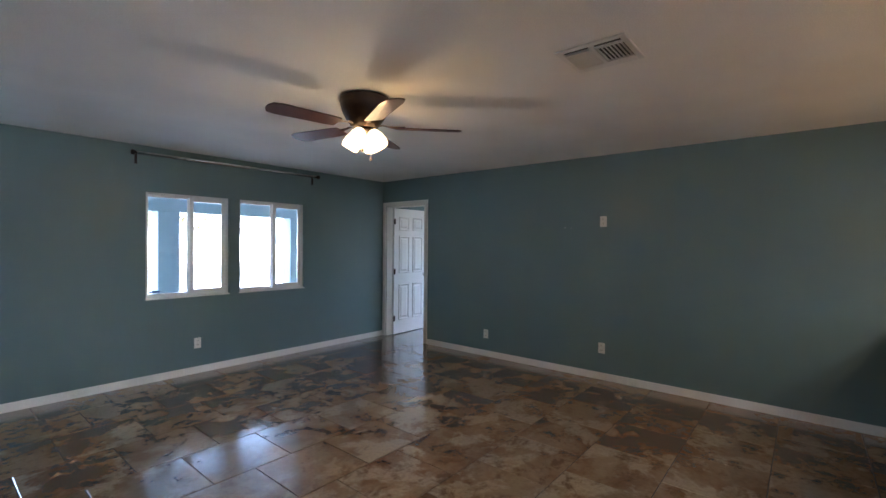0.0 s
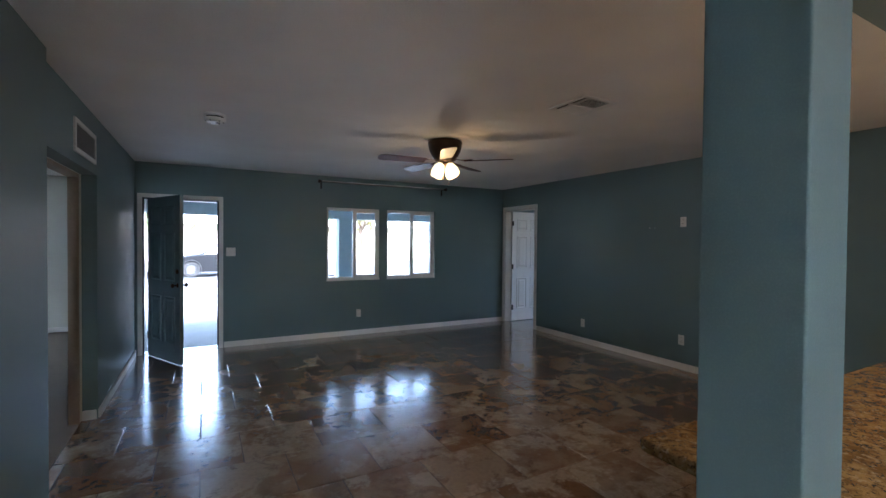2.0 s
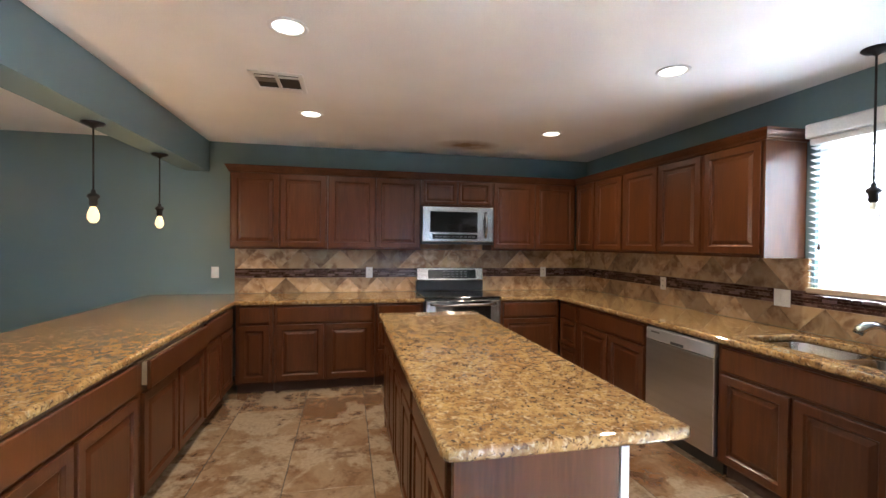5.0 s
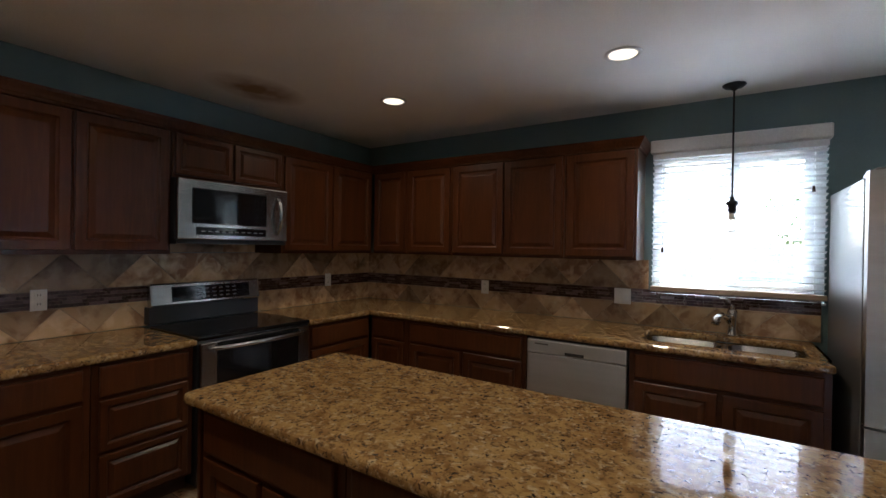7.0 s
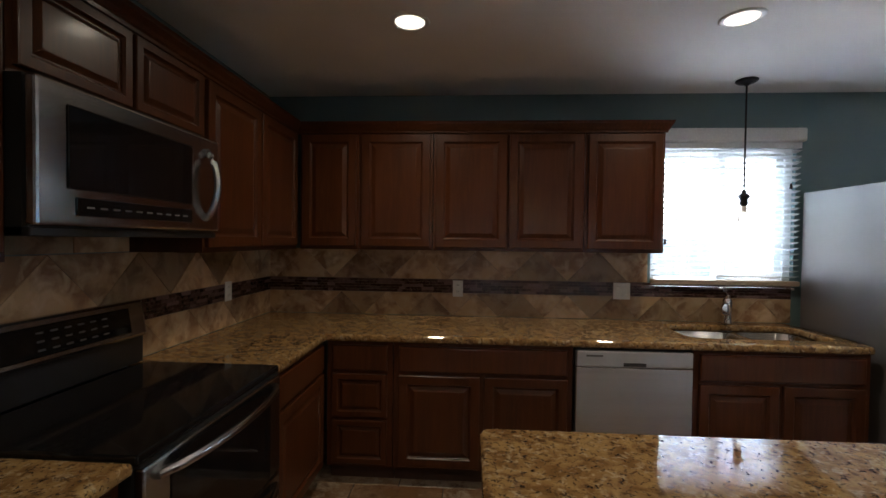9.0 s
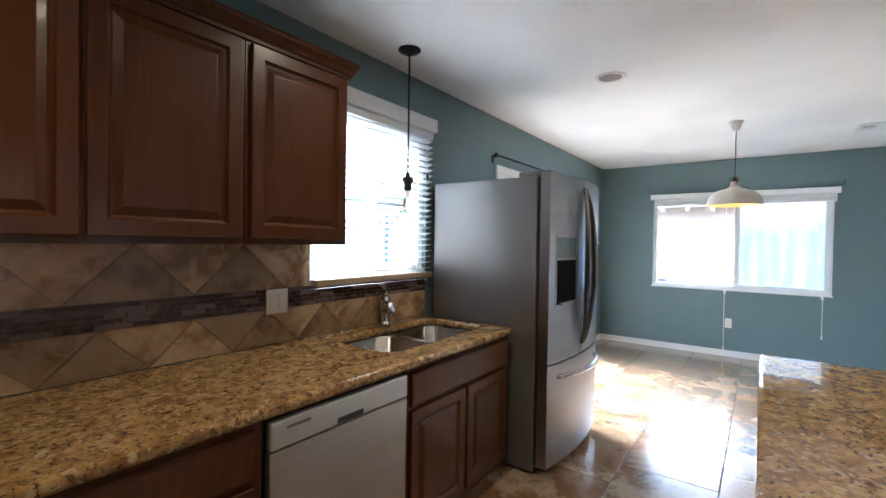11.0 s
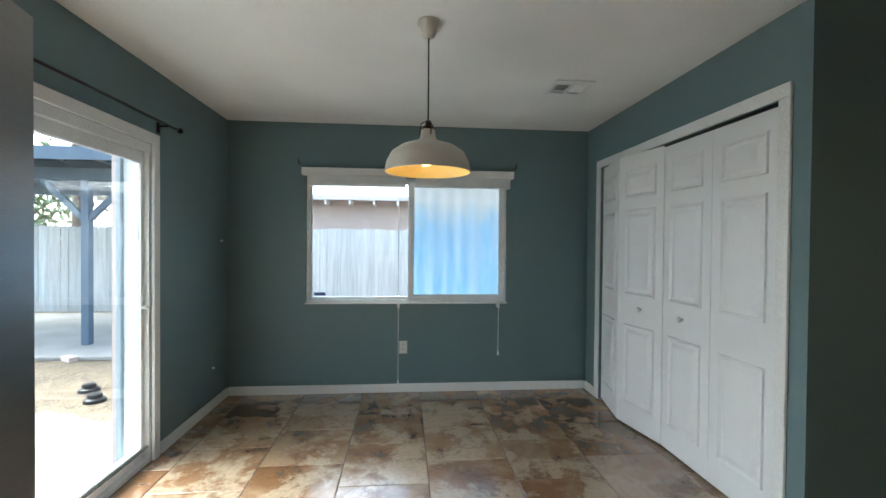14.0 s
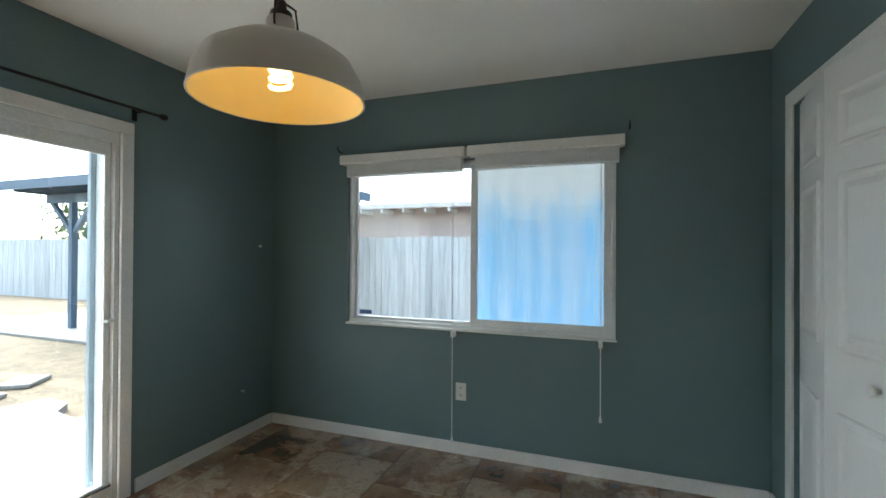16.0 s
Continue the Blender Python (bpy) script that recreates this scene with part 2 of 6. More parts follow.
LEAF = material("green_leaves", (0.075, 0.12, 0.03), 0.6, second=(0.10, 0.13, 0.03), third=(0.05, 0.085, 0.02), scale=3, fine=30, bump=0)
YELLOWLEAF = material("yellow_green_leaves", (0.19, 0.17, 0.04), 0.6, second=(0.12, 0.12, 0.03), scale=3, fine=30, bump=0)
BARK = material("bark", (0.11, 0.075, 0.05), 0.9, scale=6, fine=40, bump=0.6)
CARPAINT = material("dark_grey_car_paint", (0.006, 0.0062, 0.0075), 0.45, 0.0, bump=0, second=(0.005, 0.0052, 0.006), specular=0.2)
TYRE = material("rubber", (0.02, 0.02, 0.02), 0.8, bump=0.1)
ALLOY = material("alloy_wheel", (0.55, 0.55, 0.57), 0.3, 0.9, bump=0)
BLUEDECAL = material("blue_decal", (0.05, 0.08, 0.22), 0.5, bump=0)
CEILMAT = material("white_ceiling_paint", (0.88, 0.87, 0.84), 0.7, scale=1.5, fine=170, bump=0.25, bump_size=0.004)


def strip_tints():
    """Each glass strip of the band gets its own tone, some of them pale."""
    n, l = MOSAIC.node_tree.nodes, MOSAIC.node_tree.links
    p, geo, pale, x = n["Principled BSDF"], n.new("ShaderNodeNewGeometry"), n.new("ShaderNodeMapRange"), n.new("ShaderNodeMix")
    pale.inputs["From Min"].default_value, pale.inputs["From Max"].default_value, pale.inputs["To Max"].default_value = 0.55, 1.0, 0.8
    x.data_type = 'RGBA'
    l.new(geo.outputs["Random Per Island"], pale.inputs["Value"])
    l.new(pale.outputs[0], x.inputs[0])
    l.new(p.inputs["Base Color"].links[0].from_socket, x.inputs[6])
    x.inputs[7].default_value = (0.24, 0.16, 0.145, 1)
    l.new(x.outputs[2], p.inputs["Base Color"])


strip_tints()


def granite():
    m = bpy.data.materials.new("tan_granite")
    m.use_nodes = True
    n, l = m.node_tree.nodes, m.node_tree.links
    p = n["Principled BSDF"]
    p.inputs["Roughness"].default_value = 0.045
    tc = n.new("ShaderNodeTexCoord")

    def noise_tex(scale, detail=5, distortion=0.0):
        t = n.new("ShaderNodeTexNoise")
        t.inputs["Scale"].default_value, t.inputs["Detail"].default_value, t.inputs["Distortion"].default_value = scale, detail, distortion
        l.new(tc.outputs["Object"], t.inputs["Vector"])
        return t.outputs["Fac"]

    def layer(f, a, b, under, over):
        r = n.new("ShaderNodeMapRange")
        r.inputs["From Min"].default_value, r.inputs["From Max"].default_value = a, b
        l.new(f, r.inputs["Value"])
        x = n.new("ShaderNodeMix")
        x.data_type = 'RGBA'
        l.new(r.outputs[0], x.inputs[0])
        if isinstance(under, tuple):
            x.inputs[6].default_value = (*under, 1)
        else:
            l.new(under, x.inputs[6])
        x.inputs[7].default_value = (*over, 1)
        return x.outputs[2]

    c = layer(noise_tex(16, 7, 1.0), 0.38, 0.62, (0.37, 0.235, 0.090), (0.20, 0.108, 0.036))
    c = layer(noise_tex(48, 5, 0.6), 0.54, 0.68, c, (0.44, 0.33, 0.19))
    c = layer(noise_tex(42, 6, 0.9), 0.56, 0.68, c, (0.115, 0.062, 0.026))
    c = layer(noise_tex(85, 4, 0.8), 0.555, 0.67, c, (0.05, 0.032, 0.022))
    l.new(c, p.inputs["Base Color"])
    return m


GRANITE = granite()


def stained_ceiling():
    """A brown patch on the ceiling above the microwave, added to the ceiling paint."""
    n, l = CEILMAT.node_tree.nodes, CEILMAT.node_tree.links
    p = n["Principled BSDF"]
    old = p.inputs["Base Color"].links[0].from_socket
    tc, mp, g = n.new("ShaderNodeTexCoord"), n.new("ShaderNodeMapping"), n.new("ShaderNodeTexGradient")
    g.gradient_type = 'SPHERICAL'
    mp.vector_type = 'TEXTURE'
    mp.inputs["Location"].default_value, mp.inputs["Scale"].default_value = (-0.52, -8.90, 2.43), (0.24, 0.36, 0.5)
    wob = n.new("ShaderNodeTexNoise")
    wob.inputs["Scale"].default_value = 6
    mul = n.new("ShaderNodeMath")
    mul.operation = 'MULTIPLY'
    l.new(tc.outputs["Object"], mp.inputs["Vector"])
    l.new(tc.outputs["Object"], wob.inputs["Vector"])
    l.new(mp.outputs[0], g.inputs["Vector"])
    l.new(g.outputs["Fac"], mul.inputs[0])
    l.new(wob.outputs["Fac"], mul.inputs[1])
    more = n.new("ShaderNodeMath")
    more.operation, more.use_clamp = 'MULTIPLY', True
    more.inputs[1].default_value = 2.6
    l.new(mul.outputs[0], more.inputs[0])
    x = n.new("ShaderNodeMix")
    x.data_type = 'RGBA'
    l.new(more.outputs[0], x.inputs[0])
    l.new(old, x.inputs[6])
    x.inputs[7].default_value = (0.30, 0.20, 0.11, 1)
    l.new(x.outputs[2], p.inputs["Base Color"])


stained_ceiling()


# ---- building helpers ----
BASE = {}


def thing(name, base=(0, 0, 0), label="", category="", group="", kind=""):
    """A top-level empty at its base; its parts are given in world places."""
    ob = tagged(new(name), label, category, group, kind)
    ob.location = base
    ob.empty_display_size = 0.1
    BASE[ob] = Vector(base)
    return ob


def part(name, bm, mat, parent, label=""):
    me = bpy.data.meshes.new(name)
    off = BASE.get(parent, Vector((0, 0, 0)))
    bmesh.ops.translate(bm, verts=bm.verts, vec=-off)
    bmesh.ops.recalc_face_normals(bm, faces=bm.faces)
    bm.to_mesh(me)
    bm.free()
    me.materials.append(mat)
    ob = new(name, me)
    ob.parent = parent
    BASE[ob] = off
    if label:
        ob["label"] = label
    return ob


def solid(name, bm, mat, label="", category="", kind="", group=""):
    me = bpy.data.meshes.new(name)
    bmesh.ops.recalc_face_normals(bm, faces=bm.faces)
    bm.to_mesh(me)
    bm.free()
    me.materials.append(mat)
    ob = tagged(new(name, me), label, category, group, kind)
    BASE[ob] = Vector((0, 0, 0))
    return ob


def smooth(ob):
    for f in ob.data.polygons:
        f.use_smooth = True
    return ob


def box(*dims, bm=None, bevel=0.0, m=None, seg=2):
    """dims: x0, x1, y0, y1, z0, z1."""
    x0, x1, y0, y1, z0, z1 = dims
    own = bmesh.new()
    bmesh.ops.create_cube(own, size=1, matrix=Matrix.Translation(((x0 + x1) / 2, (y0 + y1) / 2, (z0 + z1) / 2)) @ Matrix.Diagonal((abs(x1 - x0), abs(y1 - y0), abs(z1 - z0), 1)))
    if bevel:
        bmesh.ops.bevel(own, geom=list(own.edges), offset=bevel, segments=seg, affect='EDGES', profile=0.5)
    if m is not None:
        own.transform(m)
    if bm is None:
        return own
    me = bpy.data.meshes.new("scratch")
    own.to_mesh(me)
    own.free()
    bm.from_mesh(me)
    bpy.data.meshes.remove(me)
    return bm


def face_on(origin, u, n):
    """A frame on a vertical face: u to the right, z up, n out of it."""
    u, n, o = Vector(u), Vector(n), Vector(origin)
    return Matrix(((u.x, 0, n.x, o.x), (u.y, 0, n.y, o.y), (u.z, 1, n.z, o.z), (0, 0, 0, 1)))


def rings(bm, w, h, prof, m, x=0.0, y=0.0):
    """A moulded rectangle: rings of (inset, height) one after the other, and a cap."""
    rows = []
    for i, d in prof:
        rows.append([bm.verts.new(m @ Vector(c)) for c in ((x + i, y + i, d), (x + w - i, y + i, d), (x + w - i, y + h - i, d), (x + i, y + h - i, d))])
    for a, b in zip(rows, rows[1:]):
        for k in range(4):
            bm.faces.new((a[k], a[(k + 1) % 4], b[(k + 1) % 4], b[k]))
    bm.faces.new(rows[-1])
    return bm


def tube(bm, pts, r, seg=10, flat=1.0):
    pts = [Vector(p) for p in pts]
    prev = []
    up0 = Vector((0, 0, 1))
    for i, p in enumerate(pts):
        d = (pts[min(i + 1, len(pts) - 1)] - pts[max(i - 1, 0)]).normalized()
        a = d.cross(up0 if abs(d.z) < 0.9 else Vector((1, 0, 0))).normalized()
        b = d.cross(a).normalized()
        rr = r[i] if isinstance(r, (list, tuple)) else r
        ring = [bm.verts.new(p + a * math.cos(t) * rr + b * math.sin(t) * rr * flat) for t in (2 * math.pi * k / seg for k in range(seg))]
        if prev:
            for k in range(seg):
                bm.faces.new((prev[k], prev[(k + 1) % seg], ring[(k + 1) % seg], ring[k]))
        else:
            bm.faces.new(ring)
        prev = ring
    bm.faces.new(prev)
    return bm


def lathe(bm, prof, at=(0, 0, 0), seg=28, m=None):
    """prof: (radius, z) from one end to the other; closed where the radius is 0."""
    rows = []
    for r, z in prof:
        rows.append([bm.verts.new((at[0] + math.cos(2 * math.pi * k / seg) * r, at[1] + math.sin(2 * math.pi * k / seg) * r, at[2] + z)) for k in range(seg)]
                    if r > 1e-6 else [bm.verts.new((at[0], at[1], at[2] + z))])
    for a, b in zip(rows, rows[1:]):
        for k in range(seg):
            q = [a[k % len(a)], a[(k + 1) % len(a)], b[(k + 1) % len(b)], b[k % len(b)]]
            q = list(dict.fromkeys(q))
            if len(q) > 2:
                bm.faces.new(q)
    if m is not None:
        bm.transform(m)
    return bm


def wall(name, axis, c0, c1, a0, a1, z0, z1, mat, holes=()):
    """A wall along x (axis 'x', between y = c0 and c1) or along y, with openings (a0, a1, z0, z1)."""
    bm = bmesh.new()

    def put(p, q, zb, zt):
        if q - p > 1e-4 and zt - zb > 1e-4:
            box(*((p, q, c0, c1) if axis == 'x' else (c0, c1, p, q)), zb, zt, bm=bm)
    at = a0
    for h0, h1, hz0, hz1 in sorted(holes):
        put(at, h0, z0, z1)
        put(h0, h1, z0, hz0)
        put(h0, h1, hz1, z1)
        at = h1
    put(at, a1, z0, z1)
    bmesh.ops.remove_doubles(bm, verts=bm.verts, dist=1e-5)
    return solid(name, bm, mat, kind="structure")


TOP = 2.43
# the setting
solid("ceiling", box(-9.4, 3.3, -10.72, 2.4, TOP, TOP + 0.12), CEILMAT, kind="structure")
wall_north = wall("wall_north", 'x', 0, 0.15, -5.733, 3.2, 0, TOP, PAINT, [(-5.555, -4.70, 0, 1.985), (-3.254, -2.414, 0.862, 1.965), (-2.29, -1.424, 0.862, 1.965)])
wall_east = wall("wall_east", 'y', 0, 0.12, -10.575, 0, 0, TOP, PAINT, [(-0.90, -0.075, 0, 2.04)])
wall_south = wall("wall_south", 'x', -10.725, -10.575, -7.895, 0.12, 0, TOP, PAINT, [(-6.575, -4.68, 0, 1.96), (-3.67, -2.72, 1.10, 2.09)])
wall_west = wall("wall_west_dining", 'y', -7.895, -7.745, -10.575, -6.2, 0, TOP, PAINT, [(-9.90, -8.07, 0.82, 1.95)])
wall("wall_closet_front", 'x', -7.297, -7.197, -7.745, -5.453, 0, TOP, PAINT, [(-7.46, -5.61, 0, 2.04)])
wall("wall_closet_end", 'y', -5.58, -5.453, -7.197, -6.30, 0, TOP, PAINT)
wall("wall_closet_back", 'x', -6.30, -6.20, -7.745, -5.58, 0, TOP, PAINT)
wall("wall_west_living", 'y', -5.70, -5.58, -6.30, -3.68, 0, TOP, PAINT)
wall("wall_west_entry", 'y', -5.733, -5.633, -3.68, 0, 0, TOP, PAINT, [(-3.5, -2.18, 0, 1.97)])
wall("beam", 'x', -6.30, -6.08, -5.453, 0, 2.12, TOP, PAINT)
solid("column", box(-3.94, -3.78, -6.258, -6.066, 0, 2.12, bevel=0.004), PAINT, kind="structure")
wall("wall_under_bar", 'x', -6.28, -6.09, -3.80, 0, 0, 0.82, PAINT)
# bedroom beyond the entry, and the room beyond the corner door
wall("wall_bedroom_north", 'x', 2.2, 2.35, -9.3, -5.75, 0, TOP, BEDWALL, [(-8.33, -7.13, 0.85, 2.05)])
# the west opening is unseen, added to bring daylight into the bedroom
wall("wall_bedroom_west", 'y', -9.4, -9.3, -4.1, 2.35, 0, TOP, BEDWALL, [(-1.2, 0.2, 0.8, 2.1)])
wall("wall_bedroom_south", 'x', -4.1, -4.0, -9.3, -5.733, 0, TOP, BEDWALL)
wall("wall_bedroom_east", 'y', -5.85, -5.75, 0.15, 2.2, 0, TOP, BEDWALL)
wall("wall_bedroom_lining", 'y', -5.80, -5.736, -4.0, 0.15, 0, TOP, BEDWALL, [(-3.5, -2.24, 0, 1.97)])
# unseen east opening, added so that daylight reaches the open corner door
wall("wall_side_room_east", 'y', 3.1, 3.2, -2.6, 0, 0, TOP, BEDWALL, [(-1.9, -0.7, 0.9, 2.0)])
wall("wall_side_room_south", 'x', -2.7, -2.6, 0.12, 3.2, 0, TOP, BEDWALL)
wall("wall_side_room_lining", 'y', 0.121, 0.125, -2.6, -0.96, 0, TOP, BEDWALL)


def baseboard(x0, y0, x1, y1, nx, ny):
    t, h = 0.014, 0.077
    xa, xb, ya, yb = min(x0, x1), max(x0, x1), min(y0, y1), max(y0, y1)
    if nx:
        xa, xb = (xa, xa + t) if nx > 0 else (xa - t, xa)
    else:
        ya, yb = (ya, ya + t) if ny > 0 else (ya - t, ya)
    bm = box(xa, xb, ya, yb, 0, h)
    top = [e for e in bm.edges if all(v.co.z > h - 1e-4 for v in e.verts)]
    bmesh.ops.bevel(bm, geom=top, offset=0.005, segments=2, affect='EDGES')
    solid("baseboard", bm, WHITE, kind="structure")


for b in ((-4.64, 0, -0.015, 0, 0, -1), (0, -5.9, 0, -0.975, -1, 0), (-5.633, -2.16, -5.633, -0.02, 1, 0), (-5.733, -2.18, -5.64, -2.18, 0, -1), (-5.58, -6.28, -5.58, -3.64, 1, 0),
          (-5.453, -7.30, -5.453, -6.31, 1, 0), (-7.745, -10.56, -7.745, -7.312, 1, 0), (-7.73, -10.575, -6.67, -10.575, 0, 1), (-7.73, -7.297, -7.53, -7.297, 0, -1),
          (-5.54, -7.297, -5.455, -7.297, 0, -1), (-9.28, 2.2, -5.86, 2.2, 0, -1)):
    baseboard(*b)


def casing(name, axis, c, n, a0, a1, top, w=0.06, t=0.016, legs=(True, True)):
    """Door trim round an opening: two legs and a head on the wall face c, proud towards n."""
    holder = thing(name, (a0, c, 0) if axis == 'x' else (c, a0, 0), kind="structure")
    lo, hi = (c, c + t) if n > 0 else (c - t, c)

    def bar(p, q, zb, zt, nm):
        part(nm, box(*((p, q, lo, hi) if axis == 'x' else (lo, hi, p, q)), zb, zt, bevel=0.004), WHITE, holder)
    if legs[0]:
        bar(a0 - w, a0, 0, top, "left_leg")
    if legs[1]:
        bar(a1, a1 + w, 0, top, "right_leg")
    bar(a0 - (w if legs[0] else 0), a1 + (w if legs[1] else 0), top, top + w, "head")
    return holder


def jamb(axis, c0, c1, a0, a1, top, t=0.018, mat=None):
    bm = bmesh.new()
    for p, q, zb, zt in ((a0, a0 + t, 0, top - t), (a1 - t, a1, 0, top - t), (a0, a1, top - t, top)):
        box(*((p, q, c0, c1) if axis == 'x' else (c0, c1, p, q)), zb, zt, bm=bm)
    solid("door_jamb", bm, mat or WHITE, kind="structure")


casing("trim_corner_door", 'y', 0, -1, -0.90, -0.075, 2.04)
jamb('y', 0.001, 0.12, -0.899, -0.076, 2.039)
casing("trim_front_door", 'x', 0, -1, -5.555, -4.70, 1.985, w=0.052)
jamb('x', 0.001, 0.149, -5.554, -4.701, 1.984, mat=BLACK)
casing("trim_closet", 'x', -7.297, -1, -7.46, -5.61, 2.04, w=0.065)
casing("trim_sliding_door", 'x', -10.575, 1, -6.575, -4.68, 1.96, w=0.065, t=0.02)
TAN = material("tan_jamb_paint", (0.34, 0.27, 0.20), 0.5, scale=3)
jamb('y', -5.80, -5.735, -3.49, -2.242, 1.965, t=0.03, mat=TAN)


def slab_door(name, w, h, m, mat, label, panels=True, thick=0.035, category="door"):
    """A six-panel door: slab and moulded panels on both faces. m places its hinge-side bottom corner, leaf along x, face towards -y."""
    d = thing(name, (0, 0, 0), label, category)
    slab = part("leaf", box(0, w, 0, thick, 0, h, bevel=0.002), mat, d)
    if panels:
        st = 0.11 if w > 0.6 else 0.07
        cols = ((st, (w - 0.09) / 2 - 0.0), ((w + 0.09) / 2, w - st)) if w > 0.6 else ((st, w - st),)
        for z0, z1 in ((0.22, 0.80), (0.98, 1.58), (1.68, 1.90)) if w > 0.6 else ((0.16, 0.76), (0.98, 1.62), (1.71, 1.92)):
            for u0, u1 in cols:
                k = h / 2.03
                for n, y0 in ((-1, 0.0), (1, thick)):
                    bm = bmesh.new()
                    fm = face_on((u0, y0, z0 * k), (1, 0, 0), (0, n, 0))
                    rings(bm, u1 - u0, (z1 - z0) * k, ((0, 0), (0.004, 0.010), (0.012, 0.010), (0.024, 0.001), (0.036, 0.001), (0.060, 0.009), (0.064, 0.009)), fm)
                    part("panel", bm, mat, slab)
    d.matrix_basis = m
    return d


def hinge(d, z, thick, mat):
    bm = tube(bmesh.new(), [(0, thick / 2 - 0.02, z - 0.045), (0, thick / 2 - 0.02, z + 0.045)], 0.008)
    box(-0.002, 0.03, -0.004, 0.0, z - 0.045, z + 0.045, bm=bm)
    part("hinge", bm, mat, d, "dark metal hinge")


def knob(d, x, z, side, mat, thick=0.035, r=0.026):
    y = -0.0 if side < 0 else thick
    bm = lathe(bmesh.new(), [(0, 0), (0.03, 0), (0.03, 0.006), (0.011, 0.010), (0.011, 0.035), (r, 0.045), (r * 1.05, 0.058), (r * 0.7, 0.07), (0, 0.072)], seg=16,
               m=Matrix.Translation((x, y, z)) @ pose(0, 0, 0, 90 if side < 0 else -90))
    smooth(part("door_knob", bm, mat, d, "dark bronze knob"))


DOORPAINT = material("teal_door_paint", (0.20, 0.275, 0.30), 0.22, scale=2, fine=80, stretch=(1, 1, 0.2), bump=0.06, bump_size=0.002)
front = slab_door("front_door", 0.83, 1.965, pose(-5.497, -0.022, 0.008, 0, 0, -63), DOORPAINT, "open blue-grey six-panel front door swung into the room", thick=0.042)
knob(front, 0.775, 0.92, -1, BRONZE, 0.042)
knob(front, 0.775, 0.92, 1, BRONZE, 0.042)
part("deadbolt", lathe(bmesh.new(), [(0, 0), (0.028, 0), (0.026, 0.012), (0.008, 0.016), (0, 0.02)], seg=16, m=Matrix.Translation((0.775, 0, 1.08)) @ pose(0, 0, 0, 90)), BRONZE, front)
for z in (0.25, 1.0, 1.75):
    hinge(front, z, 0.042, BRONZE)
corner = slab_door("corner_door", 0.79, 2.015, pose(0.118, -0.135, 0.008, 0, 0, 2), DOORWHITE, "open white six-panel door leading into a side room")
knob(corner, 0.73, 0.93, -1, CHROME)
for z in (0.25, 1.0, 1.8):
    hinge(corner, z, 0.035, BRONZE)

# closet: four bifold leaves, the western pair partly folded out
cx = [(-7.445, -7.282), (-6.985, -7.367), (-6.535, -7.282), (-6.08, -7.278), (-5.625, -7.272)]
for i in range(4):
    (xa, ya), (xb, yb) = cx[i], cx[i + 1]
    length = math.hypot(xb - xa, yb - ya)
    leaf = slab_door("bifold_door", length - 0.004, 2.02, pose(xa, ya, 0.015, 0, 0, math.degrees(math.atan2(yb - ya, xb - xa))), DOORWHITE,
                     "white panelled bifold closet door, partly folded out" if i < 2 else "white panelled bifold closet door, closed flat", thick=0.03)
    leaf["group"] = "bifold closet doors"
    if i in (1, 2):
        bm = lathe(bmesh.new(), [(0, 0), (0.008, 0), (0.007, 0.012), (0.018, 0.02), (0.019, 0.027), (0.012, 0.033), (0, 0.034)], seg=14,
                   m=Matrix.Translation((0.25 if i == 1 else 0.21, 0, 0.885)) @ pose(0, 0, 0, 90))
        smooth(part("knob", bm, WHITE, leaf, "small round white knob"))
solid("trim_closet_track", box(-7.44, -5.63, -7.282, -7.252, 2.022, 2.04), IRON, kind="structure")


def slider_window(name, origin, u, n, w, h, label, split=0.5, sash=0.045, t=0.022):
    """A horizontal sliding window set into the wall: outer frame, fixed sash, sliding sash, panes, latch."""
    win = thing(name, origin, label, "window", kind="structure")
    f = face_on(origin, u, n)

    def bar(x0, x1, y0, y1, d0, d1, nm, parent, mat=VINYL):
        return part(nm, box(x0, x1, y0, y1, d0, d1, bevel=0.003, m=f), mat, parent)
    fr = part("window_frame", box(0, w, 0, t, -0.10, -0.03, m=f), VINYL, win)
    bar(0, w, h - t, h, -0.10, -0.03, "frame_head", fr)
    bar(0, t, t, h - t, -0.10, -0.03, "frame_side", fr)
    bar(w - t, w, t, h - t, -0.10, -0.03, "frame_side", fr)
    s = w * split
    for x0, x1, d, b, nm in ((t, s, -0.085, 0.02, "fixed_sash"), (s - 0.01, w - t, -0.055, sash, "sliding_sash")):
        body = part(nm, box(x0, x1, t, t + b, d - 0.012, d + 0.012, bevel=0.002, m=f), VINYL, win)
        bar(x0, x1, h - t - b, h - t, d - 0.012, d + 0.012, "rail", body)
        bar(x0, x0 + b, t + b, h - t - b, d - 0.012, d + 0.012, "stile", body)
        bar(x1 - b, x1, t + b, h - t - b, d - 0.012, d + 0.012, "stile", body)
        pane = bar(x0 + b, x1 - b, t + b, h - t - b, d - 0.003, d + 0.003, "pane", body, PANE)
        pane.visible_shadow = False
    part("latch", box(s - 0.004, s + 0.022, h * 0.45, h * 0.45 + 0.05, -0.043, -0.028, bevel=0.005, m=f), VINYL, win)
    part("window_sill", box(-0.006, w + 0.006, -0.012, 0.002, -0.03, 0.012, bevel=0.003, m=f), WHITE, win)
    return win


